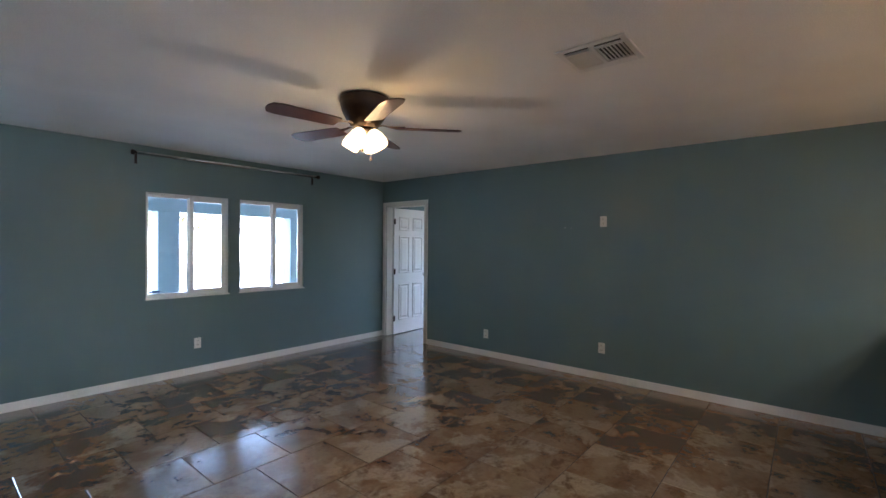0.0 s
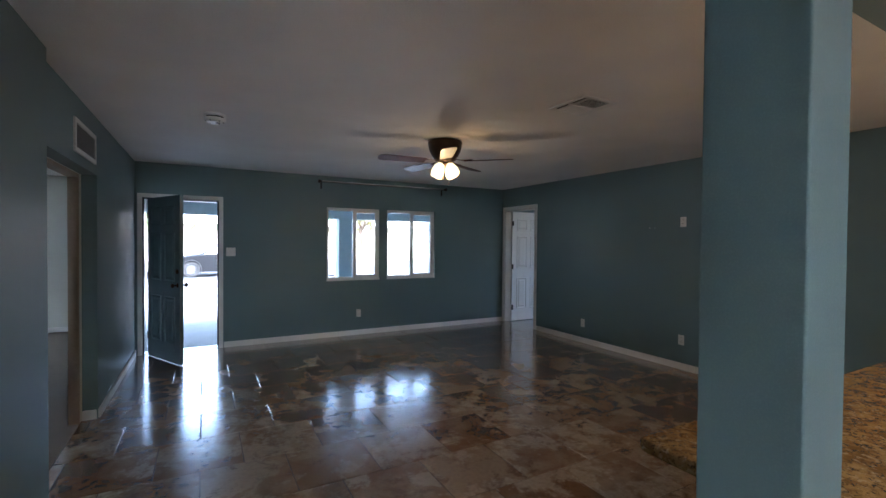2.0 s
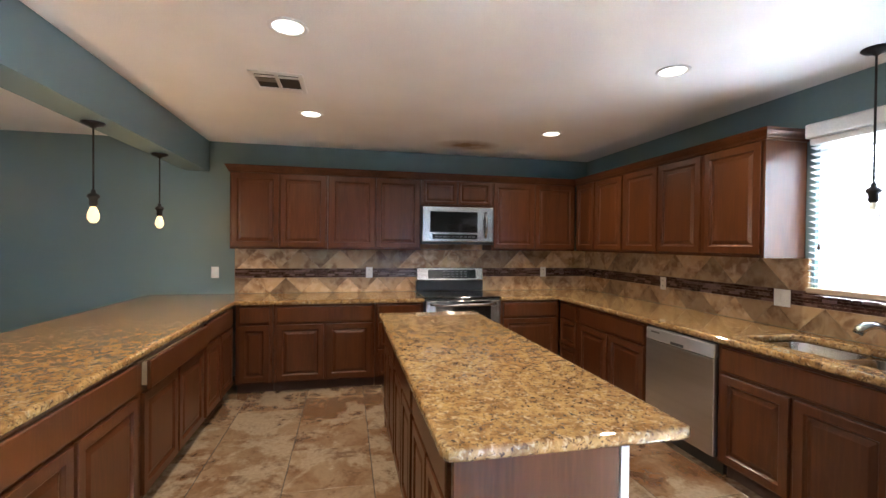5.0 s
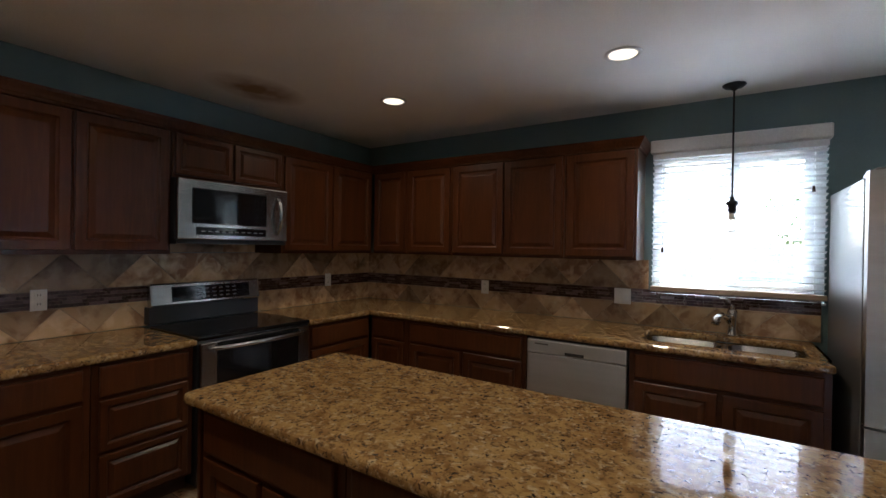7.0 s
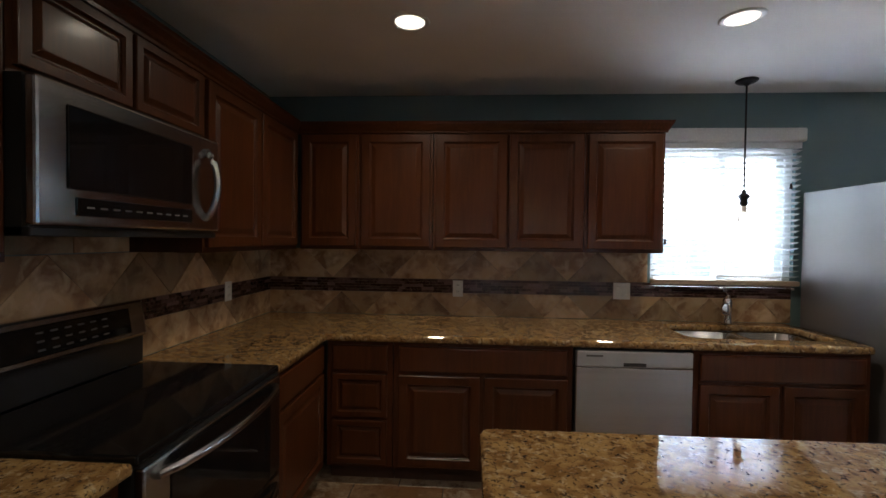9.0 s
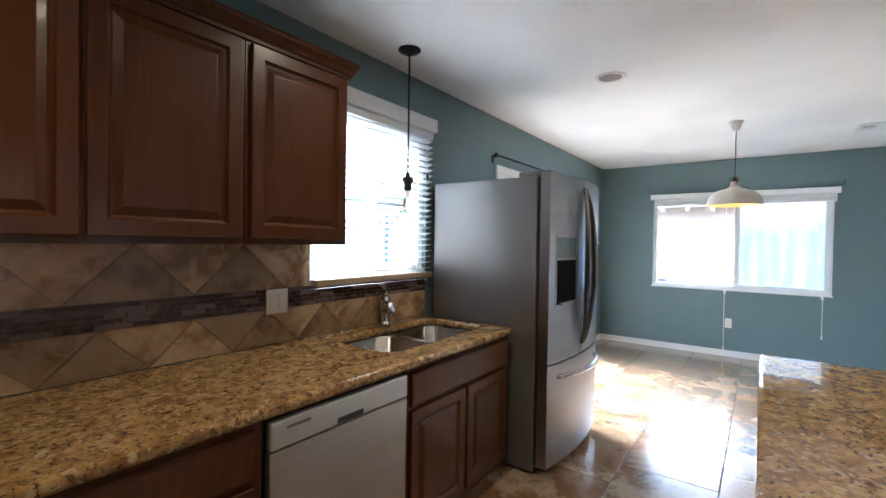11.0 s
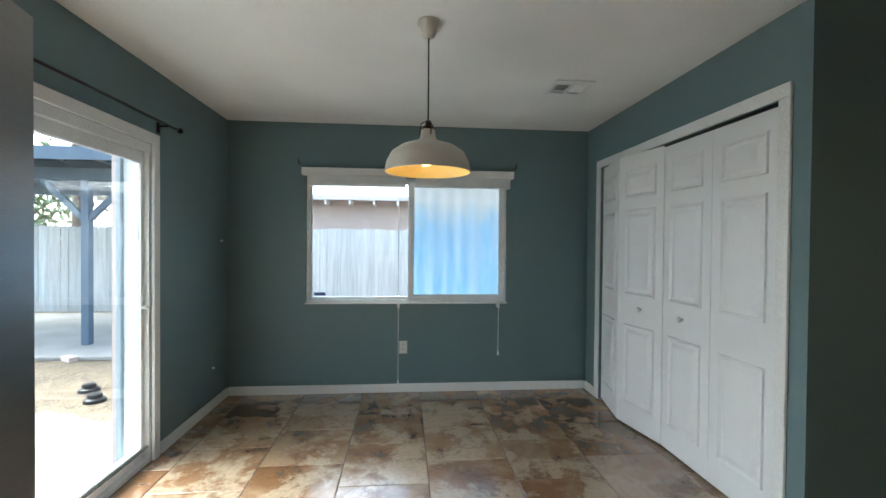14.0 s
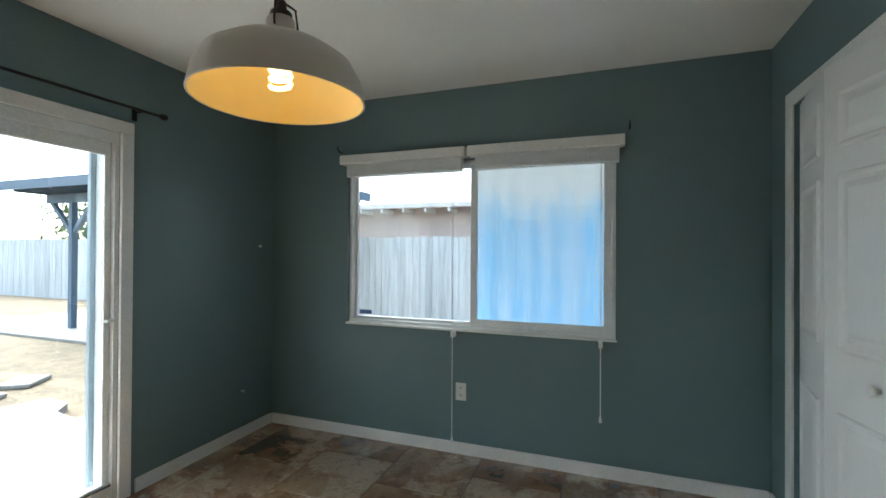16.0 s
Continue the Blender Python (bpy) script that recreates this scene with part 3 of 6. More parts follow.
window_a = slider_window("window_1", (-3.254, 0, 0.862), (1, 0, 0), (0, -1, 0), 0.84, 1.103, "white vinyl sliding window in the teal living room wall", 0.52)
window_b = slider_window("window_2", (-2.29, 0, 0.862), (1, 0, 0), (0, -1, 0), 0.866, 1.103, "white vinyl sliding window in the teal living room wall", 0.52)
window_k = slider_window("window_3", (-2.72, -10.575, 1.10), (-1, 0, 0), (0, 1, 0), 0.95, 0.99, "white vinyl kitchen window above the sink", 0.5, 0.052, 0.05)
window_d = slider_window("window_4", (-7.745, -9.90, 0.82), (0, 1, 0), (1, 0, 0), 1.83, 1.13, "wide white vinyl sliding window in the dining wall", 0.51)
# fills the added west opening, there only to brighten the bedroom
fill_window_w = slider_window("fill_window", (-9.3, -1.2, 0.8), (0, 1, 0), (1, 0, 0), 1.4, 1.3, "white vinyl bedroom window, unseen, added to let daylight in", 0.5)
window_n = slider_window("window_5", (-8.33, 2.2, 0.85), (1, 0, 0), (0, -1, 0), 1.2, 1.2, "white vinyl bedroom window, unseen, added to let daylight in with blinds", 0.5)
part("sticker", box(0.05, 0.15, 0.05, 0.075, -0.079, -0.078, m=face_on((-3.254, 0, 0.862), (1, 0, 0), (0, -1, 0))), BLUEDECAL, window_a, "small blue security sticker")
part("sticker", box(0.06, 0.16, 0.055, 0.085, -0.080, -0.079, m=face_on((-7.745, -9.90, 0.82), (0, 1, 0), (1, 0, 0))), BLUEDECAL, window_d, "small blue security sticker")

# ---- kitchen ----
CT, CB = 0.862, 0.822     # countertop top and underside


def counter(name, xs, ys, skip, label, corner=None, r=0.014, basin=()):
    bm = bmesh.new()
    grid = {(i, j): bm.verts.new((x, y, CB)) for i, x in enumerate(xs) for j, y in enumerate(ys)}
    for i in range(len(xs) - 1):
        for j in range(len(ys) - 1):
            if (i, j) not in skip:
                bm.faces.new((grid[i, j], grid[i + 1, j], grid[i + 1, j + 1], grid[i, j + 1]))
    for v in [v for v in bm.verts if not v.link_faces]:
        bm.verts.remove(v)
    got = bmesh.ops.extrude_face_region(bm, geom=list(bm.faces))
    bmesh.ops.translate(bm, verts=[v for v in got["geom"] if isinstance(v, bmesh.types.BMVert)], vec=(0, 0, CT - CB))
    bmesh.ops.recalc_face_normals(bm, faces=bm.faces)
    if corner:
        up = [e for e in bm.edges if abs(e.verts[0].co.z - e.verts[1].co.z) > 0.01 and any((e.verts[0].co.xy - Vector(c)).length < 0.01 for c in corner)]
        bmesh.ops.bevel(bm, geom=up, offset=0.035, segments=3, affect='EDGES', profile=0.5)
    if basin:
        up = [e for e in bm.edges if abs(e.verts[0].co.z - e.verts[1].co.z) > 0.01 and any((e.verts[0].co.xy - Vector(c)).length < 0.01 for c in basin)]
        bmesh.ops.bevel(bm, geom=up, offset=0.075, segments=5, affect='EDGES', profile=0.5)
    rim = [e for e in bm.edges if len(e.link_faces) == 2 and abs(e.verts[0].co.z - e.verts[1].co.z) < 0.001 and e.calc_face_angle() > 1.0]
    bmesh.ops.bevel(bm, geom=rim, offset=r, segments=3, affect='EDGES', profile=0.5)
    return solid(name, bm, GRANITE, label, "countertop")


counter("bar_countertop", (-3.84, -3.70, -0.665, -0.002), (-8.437, -6.70, -6.15, -5.73), {(0, 0), (1, 0), (0, 2)}, "tan speckled granite bar and worktop with a rounded edge", corner=[(-3.84, -6.70), (-3.70, -5.73)])
counter("sink_countertop", (-3.62, -3.545, -2.735, -0.665, -0.002), (-10.573, -10.435, -10.02, -9.87, -9.235), {(0, 3), (1, 3), (2, 3), (1, 1)},
        "tan speckled granite worktop with a double sink", corner=[(-3.62, -9.87)], basin=[(-3.545, -10.435), (-3.545, -10.02), (-2.735, -10.435), (-2.735, -10.02)])
counter("island_countertop", (-3.81, -1.50), (-8.71, -7.93), set(), "tan speckled granite island top with a rounded edge", corner=[(-3.81, -7.93), (-3.81, -8.71), (-1.5, -7.93), (-1.5, -8.71)])

RAISED = ((0, 0), (0, 0.016), (0.003, 0.019), (0.048, 0.019), (0.054, 0.010), (0.060, 0.006), (0.064, 0.006), (0.088, 0.016), (0.092, 0.0165))
DRAWER = ((0, 0), (0, 0.014), (0.005, 0.019), (0.012, 0.020))
DRAWERP = ((0, 0), (0, 0.016), (0.003, 0.019), (0.030, 0.019), (0.035, 0.010), (0.041, 0.006), (0.045, 0.006), (0.060, 0.016), (0.063, 0.0165))


def front_panel(kind, u0, u1, z0, z1, f, parent):
    bm = rings(bmesh.new(), u1 - u0, z1 - z0, {"door": RAISED, "drawer": DRAWER, "panel_drawer": DRAWERP}[kind], f, u0, z0)
    return part("drawer_front" if "drawer" in kind else "door", bm, WOOD, parent)


def base_unit(o, u, n, w, layout, depth=0.58, label="", ajar=0.0):
    """A base cabinet: o is its lower corner on the face plane, on the viewer's left."""
    c = thing("base_cabinet", o, label or "reddish-brown wooden base cabinet with raised-panel doors", "cabinet", "base cabinets")
    f = face_on(o, u, n)
    if "sink" in label:
        body = part("body", box(0.001, w - 0.001, 0.10, 0.60, -depth, 0, m=f), WOOD, c)
        part("front_rail", box(0.001, w - 0.001, 0.601, CB - 0.001, -0.02, 0, m=f), WOOD, body)
        for a in (0.001, w - 0.019):
            part("side_panel", box(a, a + 0.018, 0.601, CB - 0.001, -depth, -0.021, m=f), WOOD, body)
    else:
        part("body", box(0.001, w - 0.001, 0.10, CB - 0.001, -depth, 0, m=f), WOOD, c)
    part("toe_kick", box(0.002, w - 0.002, 0.0, 0.099, -depth, -0.07, m=f), TOEKICK, c)
    g, gap = 0.032, 0.026
    if layout == "drawers":
        for z0, z1, k in ((0.655, 0.80, "drawer"), (0.39, 0.635, "panel_drawer"), (0.12, 0.37, "panel_drawer")):
            front_panel(k, g, w - g, z0, z1, f, c)
    else:
        if ajar:
            d = front_panel("drawer", g, w - g, 0.655, 0.80, f @ Matrix.Translation((0, 0, ajar)), c)
            part("drawer_box", box(g + 0.012, w - g - 0.012, 0.672, 0.79, 0.001, ajar, m=f), TANRAIL, d, "pale wooden drawer box")
        else:
            front_panel("drawer", g, w - g, 0.655, 0.80, f, c)
        doors = int(layout)
        each = (w - 2 * g - (doors - 1) * gap) / doors
        for k in range(doors):
            a = g + k * (each + gap)
            front_panel("door", a, a + each, 0.115, 0.635, f, c)
    return c


XE, YS_, YP = -0.635, -9.90, -6.672
W, E_, N_, S_ = (-1, 0, 0), (1, 0, 0), (0, 1, 0), (0, -1, 0)
# against the east wall: seen from the west, u runs to the south
for y0, y1, lay in ((-6.70, -7.022, "1"), (-7.024, -7.955, "2"), (-7.957, -8.432, "drawers"), (-9.238, -9.895, "1")):
    base_unit((XE, y0, 0), S_, W, y0 - y1, lay)
# against the south wall: u runs to the west
for x0, x1, lay in ((-0.66, -1.04, "drawers"), (-1.042, -2.045, "2"), (-2.688, -3.605, "2")):
    base_unit((x0, YS_, 0), W, N_, x0 - x1, lay, label="" if lay != "2" or x0 > -2 else "reddish-brown wooden sink cabinet with two raised-panel doors")
# under the bar, facing the kitchen: u runs to the east
for x0, x1, lay in ((-3.56, -2.485, "2"), (-2.483, -1.475, "2"), (-1.473, -0.66, "2")):
    base_unit((x0, YP, 0), E_, S_, x1 - x0, lay, depth=0.38, ajar=0.03 if -2.6 < x0 < -2.4 else 0.0,
              label="reddish-brown wooden base cabinet with a drawer slightly ajar" if -2.6 < x0 < -2.4 else "")
# island, doors facing north: u runs to the west
for x0, x1, lay in ((-1.56, -2.28, "2"), (-2.282, -3.0, "2"), (-3.002, -3.72, "2")):
    base_unit((x0, -7.985, 0), W, N_, x0 - x1, lay, depth=0.50)
solid("island_end_panel", box(-3.745, -3.722, -8.497, -7.975, 0, CB - 0.001, bevel=0.002), WOOD, "plain reddish-brown wooden end panel of the island", "panel")
solid("island_east_panel", box(-1.558, -1.54, -8.497, -7.975, 0, CB - 0.001, bevel=0.002), WOOD, "plain reddish-brown wooden end panel of the island", "panel")
solid("island_back_panel", box(-3.75, -1.54, -8.527, -8.499, 0, CB - 0.001, bevel=0.002), WHITE, "white painted back panel of the island", "panel")
solid("bar_end_panel", box(-3.79, -3.562, -6.672, -6.33, 0, CB - 0.001, bevel=0.002), WOOD, "plain reddish-brown wooden end panel under the bar", "panel")
solid("bar_trim_strip", box(-3.815, -3.785, -6.327, -6.290, 0, CB - 0.001, bevel=0.003), WHITE, "white wooden trim strip beside the column", "trim")

UB, UT = 1.335, 2.10


def upper_unit(o, u, n, w, doors, z0=UB, z1=UT, depth=0.325):
    c = thing("wall_cabinet", o, "reddish-brown wooden wall cabinet with raised-panel doors", "cabinet", "wall cabinets")
    f = face_on((o[0], o[1], 0), u, n)
    part("body", box(0.001, w - 0.001, z0, z1, -depth, 0, m=f), WOOD, c)
    g = 0.018
    each = (w - 2 * g - (doors - 1) * 0.016) / doors
    for k in range(doors):
        a = g + k * (each + 0.016)
        bm = rings(bmesh.new(), each, z1 - z0 - 0.05, RAISED if z1 - z0 > 0.4 else DRAWERP, f, a, z0 + 0.022)
        part("door", bm, WOOD, c)
    return c


XU, YU = -0.335, -10.245
for y0, y1, d, z0 in ((-6.575, -7.492, 2, UB), (-7.494, -8.445, 2, UB), (-8.447, -9.232, 2, 1.80), (-9.234, -10.235, 2, UB)):
    upper_unit((XU, y0, z0), S_, W, y0 - y1, d, z0=z0)
for x0, x1, d in ((-0.36, -0.748, 1), (-0.75, -1.226, 1), (-1.228, -2.178, 2), (-2.18, -2.665, 1)):
    upper_unit((x0, YU, UB), W, N_, x0 - x1, d)


def crown(name, pts, label):
    """A moulding along the cabinet tops: pts in plan, the profile grows outwards to the left of the way."""
    prof = ((0.0, UT - 0.022), (0.010, UT - 0.018), (0.011, UT - 0.006), (0.018, UT), (0.024, UT + 0.014), (0.037, UT + 0.034), (0.038, UT + 0.040), (0.042, UT + 0.050), (-0.02, UT + 0.050), (-0.02, UT - 0.022))
    bm = bmesh.new()
    rows = []
    P_ = [Vector(p) for p in pts]
    for i, p in enumerate(P_):
        dirs = []
        if i:
            dirs.append((p - P_[i - 1]).normalized())
        if i < len(P_) - 1:
            dirs.append((P_[i + 1] - p).normalized())
        ns = [Vector((-d.y, d.x)) for d in dirs]
        nrm = sum(ns, Vector((0, 0))) / len(ns)
        nrm = nrm / max(nrm.length_squared, 1e-6)
        rows.append([bm.verts.new((p.x + nrm.x * o, p.y + nrm.y * o, z)) for o, z in prof])
    for a, b in zip(rows, rows[1:]):
        for k in range(len(prof)):
            bm.faces.new((a[k], a[(k + 1) % len(prof)], b[(k + 1) % len(prof)], b[k]))
    bm.faces.new(rows[0])
    bm.faces.new(rows[-1])
    return solid(name, bm, WOOD, label, "moulding")


crown("crown_moulding", [(-2.666, -10.57), (-2.666, YU), (XU, YU), (XU, -6.574), (-0.005, -6.574)], "reddish-brown wooden crown moulding on top of the wall cabinets")

# ---- cooker ----
rng = thing("range_cooker", (-0.35, -8.835, 0), "stainless steel double-oven range with a black glass top", "cooker")
f = face_on((-0.655, -8.445, 0), S_, W)
RW = 0.775
part("body", box(0, RW, 0.02, 0.845, -0.64, 0, m=f), BLACK, rng)
part("cooktop", box(-0.004, RW + 0.004, 0.846, 0.872, -0.56, 0.02, bevel=0.006, m=f), BLACKGLASS, rng, "black ceramic glass cooktop")
part("backguard", box(0.0, RW, 0.873, 0.985, -0.64, -0.57, bevel=0.004, m=f), BLACK, rng)
lean = f @ Matrix.Translation((0, 0.987, -0.548)) @ pose(0, 0, 0, -9) @ Matrix.Translation((0, -0.987, 0.555))
panel = part("control_panel", box(0.0, RW, 0.987, 1.140, -0.61, -0.555, bevel=0.012, m=lean), STEEL, rng)
part("display", box(0.13, RW - 0.09, 1.012, 1.112, -0.5555, -0.549, bevel=0.003, m=lean), BLACKGLASS, panel, "black glass control display")
bm = bmesh.new()
for k in range(6):
    for j in range(3):
        box(0.30 + k * 0.05, 0.325 + k * 0.05, 1.03 + j * 0.028, 1.036 + j * 0.028, -0.549, -0.5482, m=lean, bm=bm)
tagged(part("buttons", bm, FRIDGESIDE, panel), kind="stuff")
for z0, z1, nm in ((0.44, 0.835, "upper_oven_door"), (0.05, 0.43, "lower_oven_door")):
    d = part(nm, box(0.006, RW - 0.006, z0, z1, 0.001, 0.03, bevel=0.006, m=f), STEEL, rng)
    part("oven_window", box(0.10, RW - 0.10, z0 + 0.012, z1 - 0.004, 0.0305, 0.034, bevel=0.002, m=f), BLACKGLASS, d, "dark oven window")
    pts = [f @ Vector((0.05 + (RW - 0.10) * k / 12, z1 - 0.035 - 0.0 * k, 0.032 + 0.055 * math.sin(math.pi * k / 12) ** 0.6)) for k in range(13)]
    smooth(part("handle", tube(bmesh.new(), pts, 0.014, 10), STEEL, d, "bowed steel handle"))
part("vent_trim", box(0.006, RW - 0.006, 0.836, 0.845, 0.0, 0.02, m=f), BLACK, rng)

mw = thing("microwave_oven", (-0.2, -8.84, 1.40), "stainless steel over-range microwave with a black window", "microwave")
f = face_on((-0.375, -8.449, 0), S_, W)
part("body", box(0, 0.782, 1.40, 1.798, -0.37, 0, m=f), BLACK, mw)
d = part("door", box(0.002, 0.78, 1.425, 1.797, 0.001, 0.035, bevel=0.008, m=f), STEEL, mw)
part("window", box(0.085, 0.60, 1.525, 1.745, 0.0352, 0.039, bevel=0.003, m=f), BLACKGLASS, d, "black glass window")
part("control_strip", box(0.11, 0.60, 1.455, 1.505, 0.0352, 0.039, bevel=0.002, m=f), BLACKGLASS, d, "black control strip")
bm = bmesh.new()
for k in range(10):
    box(0.14 + k * 0.045, 0.165 + k * 0.045, 1.476, 1.481, 0.039, 0.0396, bm=bm, m=f)
tagged(part("buttons", bm, FRIDGESIDE, d), kind="stuff")
pts = [f @ Vector((0.69, 1.475 + 0.27 * k / 12, 0.034 + 0.05 * math.sin(math.pi * k / 12) ** 0.6)) for k in range(13)]
smooth(part("handle", tube(bmesh.new(), pts, 0.013, 10), STEEL, d, "bowed steel handle"))
part("vent_grille", box(0.0, 0.782, 1.398, 1.423, -0.30, 0.02, bevel=0.003, m=f), BLACK, mw)

# ---- dishwasher ----
dw = thing("dishwasher", (-2.366, -10.2, 0), "brushed steel built-in dishwasher under the granite worktop", "dishwasher")
f = face_on((-2.050, -9.905, 0), W, N_)
part("body", box(0.003, 0.632, 0.10, 0.818, -0.56, -0.005, m=f), BLACK, dw)
part("door", box(0.006, 0.629, 0.115, 0.715, 0, 0.03, bevel=0.006, m=f), DOORSTEEL, dw)
cp = part("control_panel", box(0.006, 0.629, 0.718, 0.808, 0, 0.032, bevel=0.008, m=f), DWSTEEL, dw)
part("handle_pocket", box(0.26, 0.38, 0.725, 0.745, 0.0325, 0.034, bevel=0.001, m=f), DARKSLOT, cp)
part("label_plate", box(0.06, 0.15, 0.775, 0.785, 0.0322, 0.0332, m=f), FRIDGESIDE, cp)
part("kick_plate", box(0.01, 0.625, 0.0, 0.10, -0.5, -0.05, m=f), BLACK, dw)

# ---- refrigerator ----
fr = thing("refrigerator", (-4.11, -10.047, 0), "stainless steel French-door refrigerator with a water dispenser", "refrigerator")
FX0, FX1 = -4.575, -3.675
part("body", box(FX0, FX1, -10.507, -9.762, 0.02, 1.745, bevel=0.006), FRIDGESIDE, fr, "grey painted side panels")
part("feet", box(FX0 + 0.05, FX1 - 0.05, -10.347, -9.767, 0.0, 0.02), BLACK, fr)
part("gasket", box(FX0 + 0.01, FX1 - 0.01, -9.762, -9.743, 0.06, 1.74), BLACK, fr)


def bowed(x0, x1, z0, z1, cx, half, back, front, bow, hole=None):
    """A door whose front bulges over the whole width of the fridge."""
    bm = bmesh.new()
    n = 10
    cols = []
    for i in range(n + 1):
        x = x0 + (x1 - x0) * i / n
        y = front + bow * (1 - ((x - cx) / half) ** 2)
        cols.append([bm.verts.new(c) for c in ((x, back, z0), (x, y, z0), (x, y, z1), (x, back, z1))])
    for a, b in zip(cols, cols[1:]):
        for k in range(4):
            bm.faces.new((a[k], a[(k + 1) % 4], b[(k + 1) % 4], b[k]))
    bm.faces.new(cols[0])
    bm.faces.new(cols[-1])
    edge = [e for e in bm.edges if len(e.link_faces) == 2 and e.calc_face_angle() > 0.8 and any(v.co.y > back + 0.01 for v in e.verts)]
    bmesh.ops.bevel(bm, geom=edge, offset=0.006, segments=2, affect='EDGES')
    for e in bm.edges:
        e.smooth = len(e.link_faces) != 2 or e.calc_face_angle() < 0.3
    return bm


FC, FH = (FX0 + FX1) / 2, (FX1 - FX0) / 2
right = smooth(part("door", bowed(FC + 0.002, FX1, 0.66, 1.765, FC, FH, -9.742, -9.682, 0.045), FRIDGESTEEL, fr))
left = smooth(part("door", bowed(FX0, FC - 0.002, 0.66, 1.765, FC, FH, -9.742, -9.682, 0.045), FRIDGESTEEL, fr))
drawer = smooth(part("freezer_drawer", bowed(FX0, FX1, 0.06, 0.65, FC, FH, -9.742, -9.682, 0.045), FRIDGESTEEL, fr))
for d, sx in ((right, 1), (left, -1)):
    pts = []
    for k in range(21):
        q = math.sin(math.pi * k / 20)
        pts.append((FC + sx * (0.014 + 0.052 * q), -9.639 + 0.004 + 0.050 * q ** 0.6, 0.72 + 0.99 * k / 20))
    smooth(part("handle", tube(bmesh.new(), pts, [0.010 + 0.011 * math.sin(math.pi * k / 20) for k in range(21)], 10), HANDLESTEEL, d, "long bowed dark steel handle"))
pts = [(FX0 + 0.10 + (FX1 - FX0 - 0.2) * k / 14, -9.669 + 0.035 * (1 - ((k - 7) / 7) ** 2) + 0.05 * math.sin(math.pi * k / 14) ** 0.5, 0.575) for k in range(15)]
smooth(part("handle", tube(bmesh.new(), pts, 0.015, 10), STEEL, drawer, "wide bowed steel handle"))
RECESS = material("dark_recess", (0.006, 0.006, 0.006), 0.8, bump=0, specular=0.1)
DISPLAY = material("grey_green_display", (0.20, 0.25, 0.245), 0.10, bump=0)
disp = smooth(part("dispenser", bowed(-3.998, -3.737, 0.985, 1.405, FC, FH, -9.737, -9.679, 0.045), FRIDGESTEEL, right, "water dispenser with a dark recess"))
part("recess", bowed(-3.984, -3.751, 0.998, 1.258, FC, FH, -9.737, -9.677, 0.045), RECESS, disp)
part("dispenser_display", bowed(-3.984, -3.751, 1.272, 1.393, FC, FH, -9.737, -9.677, 0.045), DISPLAY, disp)
part("drip_shelf", box(-3.984, -3.751, -9.647, -9.629, 0.998, 1.012, bevel=0.004), FRIDGESTEEL, disp)
for x in (FX0 + 0.12, FX1 - 0.12):
    part("hinge_cover", box(x - 0.10, x + 0.10, -9.897, -9.687, 1.746, 1.778, bevel=0.012), FRIDGESIDE, fr)

# ---- sink and tap ----
sk = thing("kitchen_sink", (-3.18, -10.16, CT - 0.2), "stainless steel double-bowl kitchen sink set into granite", "sink")


def bowl(x0, x1, y0, y1):
    bm = bmesh.new()
    rows = []
    for inset, z, r in ((-0.02, CB - 0.002, 0.09), (0.0, CB - 0.002, 0.09), (0.004, CB - 0.008, 0.09), (0.012, CT - 0.19, 0.085), (0.04, CT - 0.215, 0.07), (0.13, CT - 0.22, 0.02)):
        ring = []
        for cxx, cyy, a0 in ((x1 - inset - r, y1 - inset - r, 0), (x0 + inset + r, y1 - inset - r, 90), (x0 + inset + r, y0 + inset + r, 180), (x1 - inset - r, y0 + inset + r, 270)):
            for k in range(5):
                a = radians(a0 + 22.5 * k)
                ring.append(bm.verts.new((cxx + math.cos(a) * r, cyy + math.sin(a) * r, z)))
        rows.append(ring)
    for a, b in zip(rows, rows[1:]):
        for k in range(len(a)):
            bm.faces.new((a[k], a[(k + 1) % len(a)], b[(k + 1) % len(a)], b[k]))
    bm.faces.new(rows[-1])
    return bm


for x0, x1 in ((-3.150, -2.725), (-3.555, -3.18)):
    b = smooth(part("bowl", bowl(x0, x1, -10.445, -10.01), STEEL, sk))
    part("drain", lathe(bmesh.new(), [(0, 0.002), (0.035, 0.002), (0.04, 0.006), (0.045, 0.0)], ((x0 + x1) / 2, -10.23, CT - 0.219)), CHROME, b)
part("divider", box(-3.184, -3.146, -10.445, -10.01, CB - 0.06, CB - 0.001, bevel=0.006), STEEL, sk)

tap = thing("kitchen_tap", (-3.205, -10.505, CT), "chrome single-lever kitchen tap behind the sink", "tap")
TX, TY = -3.205, -10.505
smooth(part("body", lathe(bmesh.new(), [(0, 0), (0.036, 0), (0.035, 0.008), (0.029, 0.016), (0.026, 0.05), (0.027, 0.11), (0.031, 0.135), (0.029, 0.155), (0.02, 0.17), (0, 0.174)], (TX, TY, CT)), CHROME, tap))
sp = [(TX + 0.015, TY + 0.01, CT + 0.085), (TX + 0.035, TY + 0.04, CT + 0.118), (TX + 0.055, TY + 0.075, CT + 0.132), (TX + 0.075, TY + 0.11, CT + 0.125), (TX + 0.088, TY + 0.135, CT + 0.105), (TX + 0.094, TY + 0.146, CT + 0.082)]
smooth(part("spout", tube(bmesh.new(), sp, [0.016, 0.018, 0.020, 0.024, 0.027, 0.024], 14), CHROME, tap))
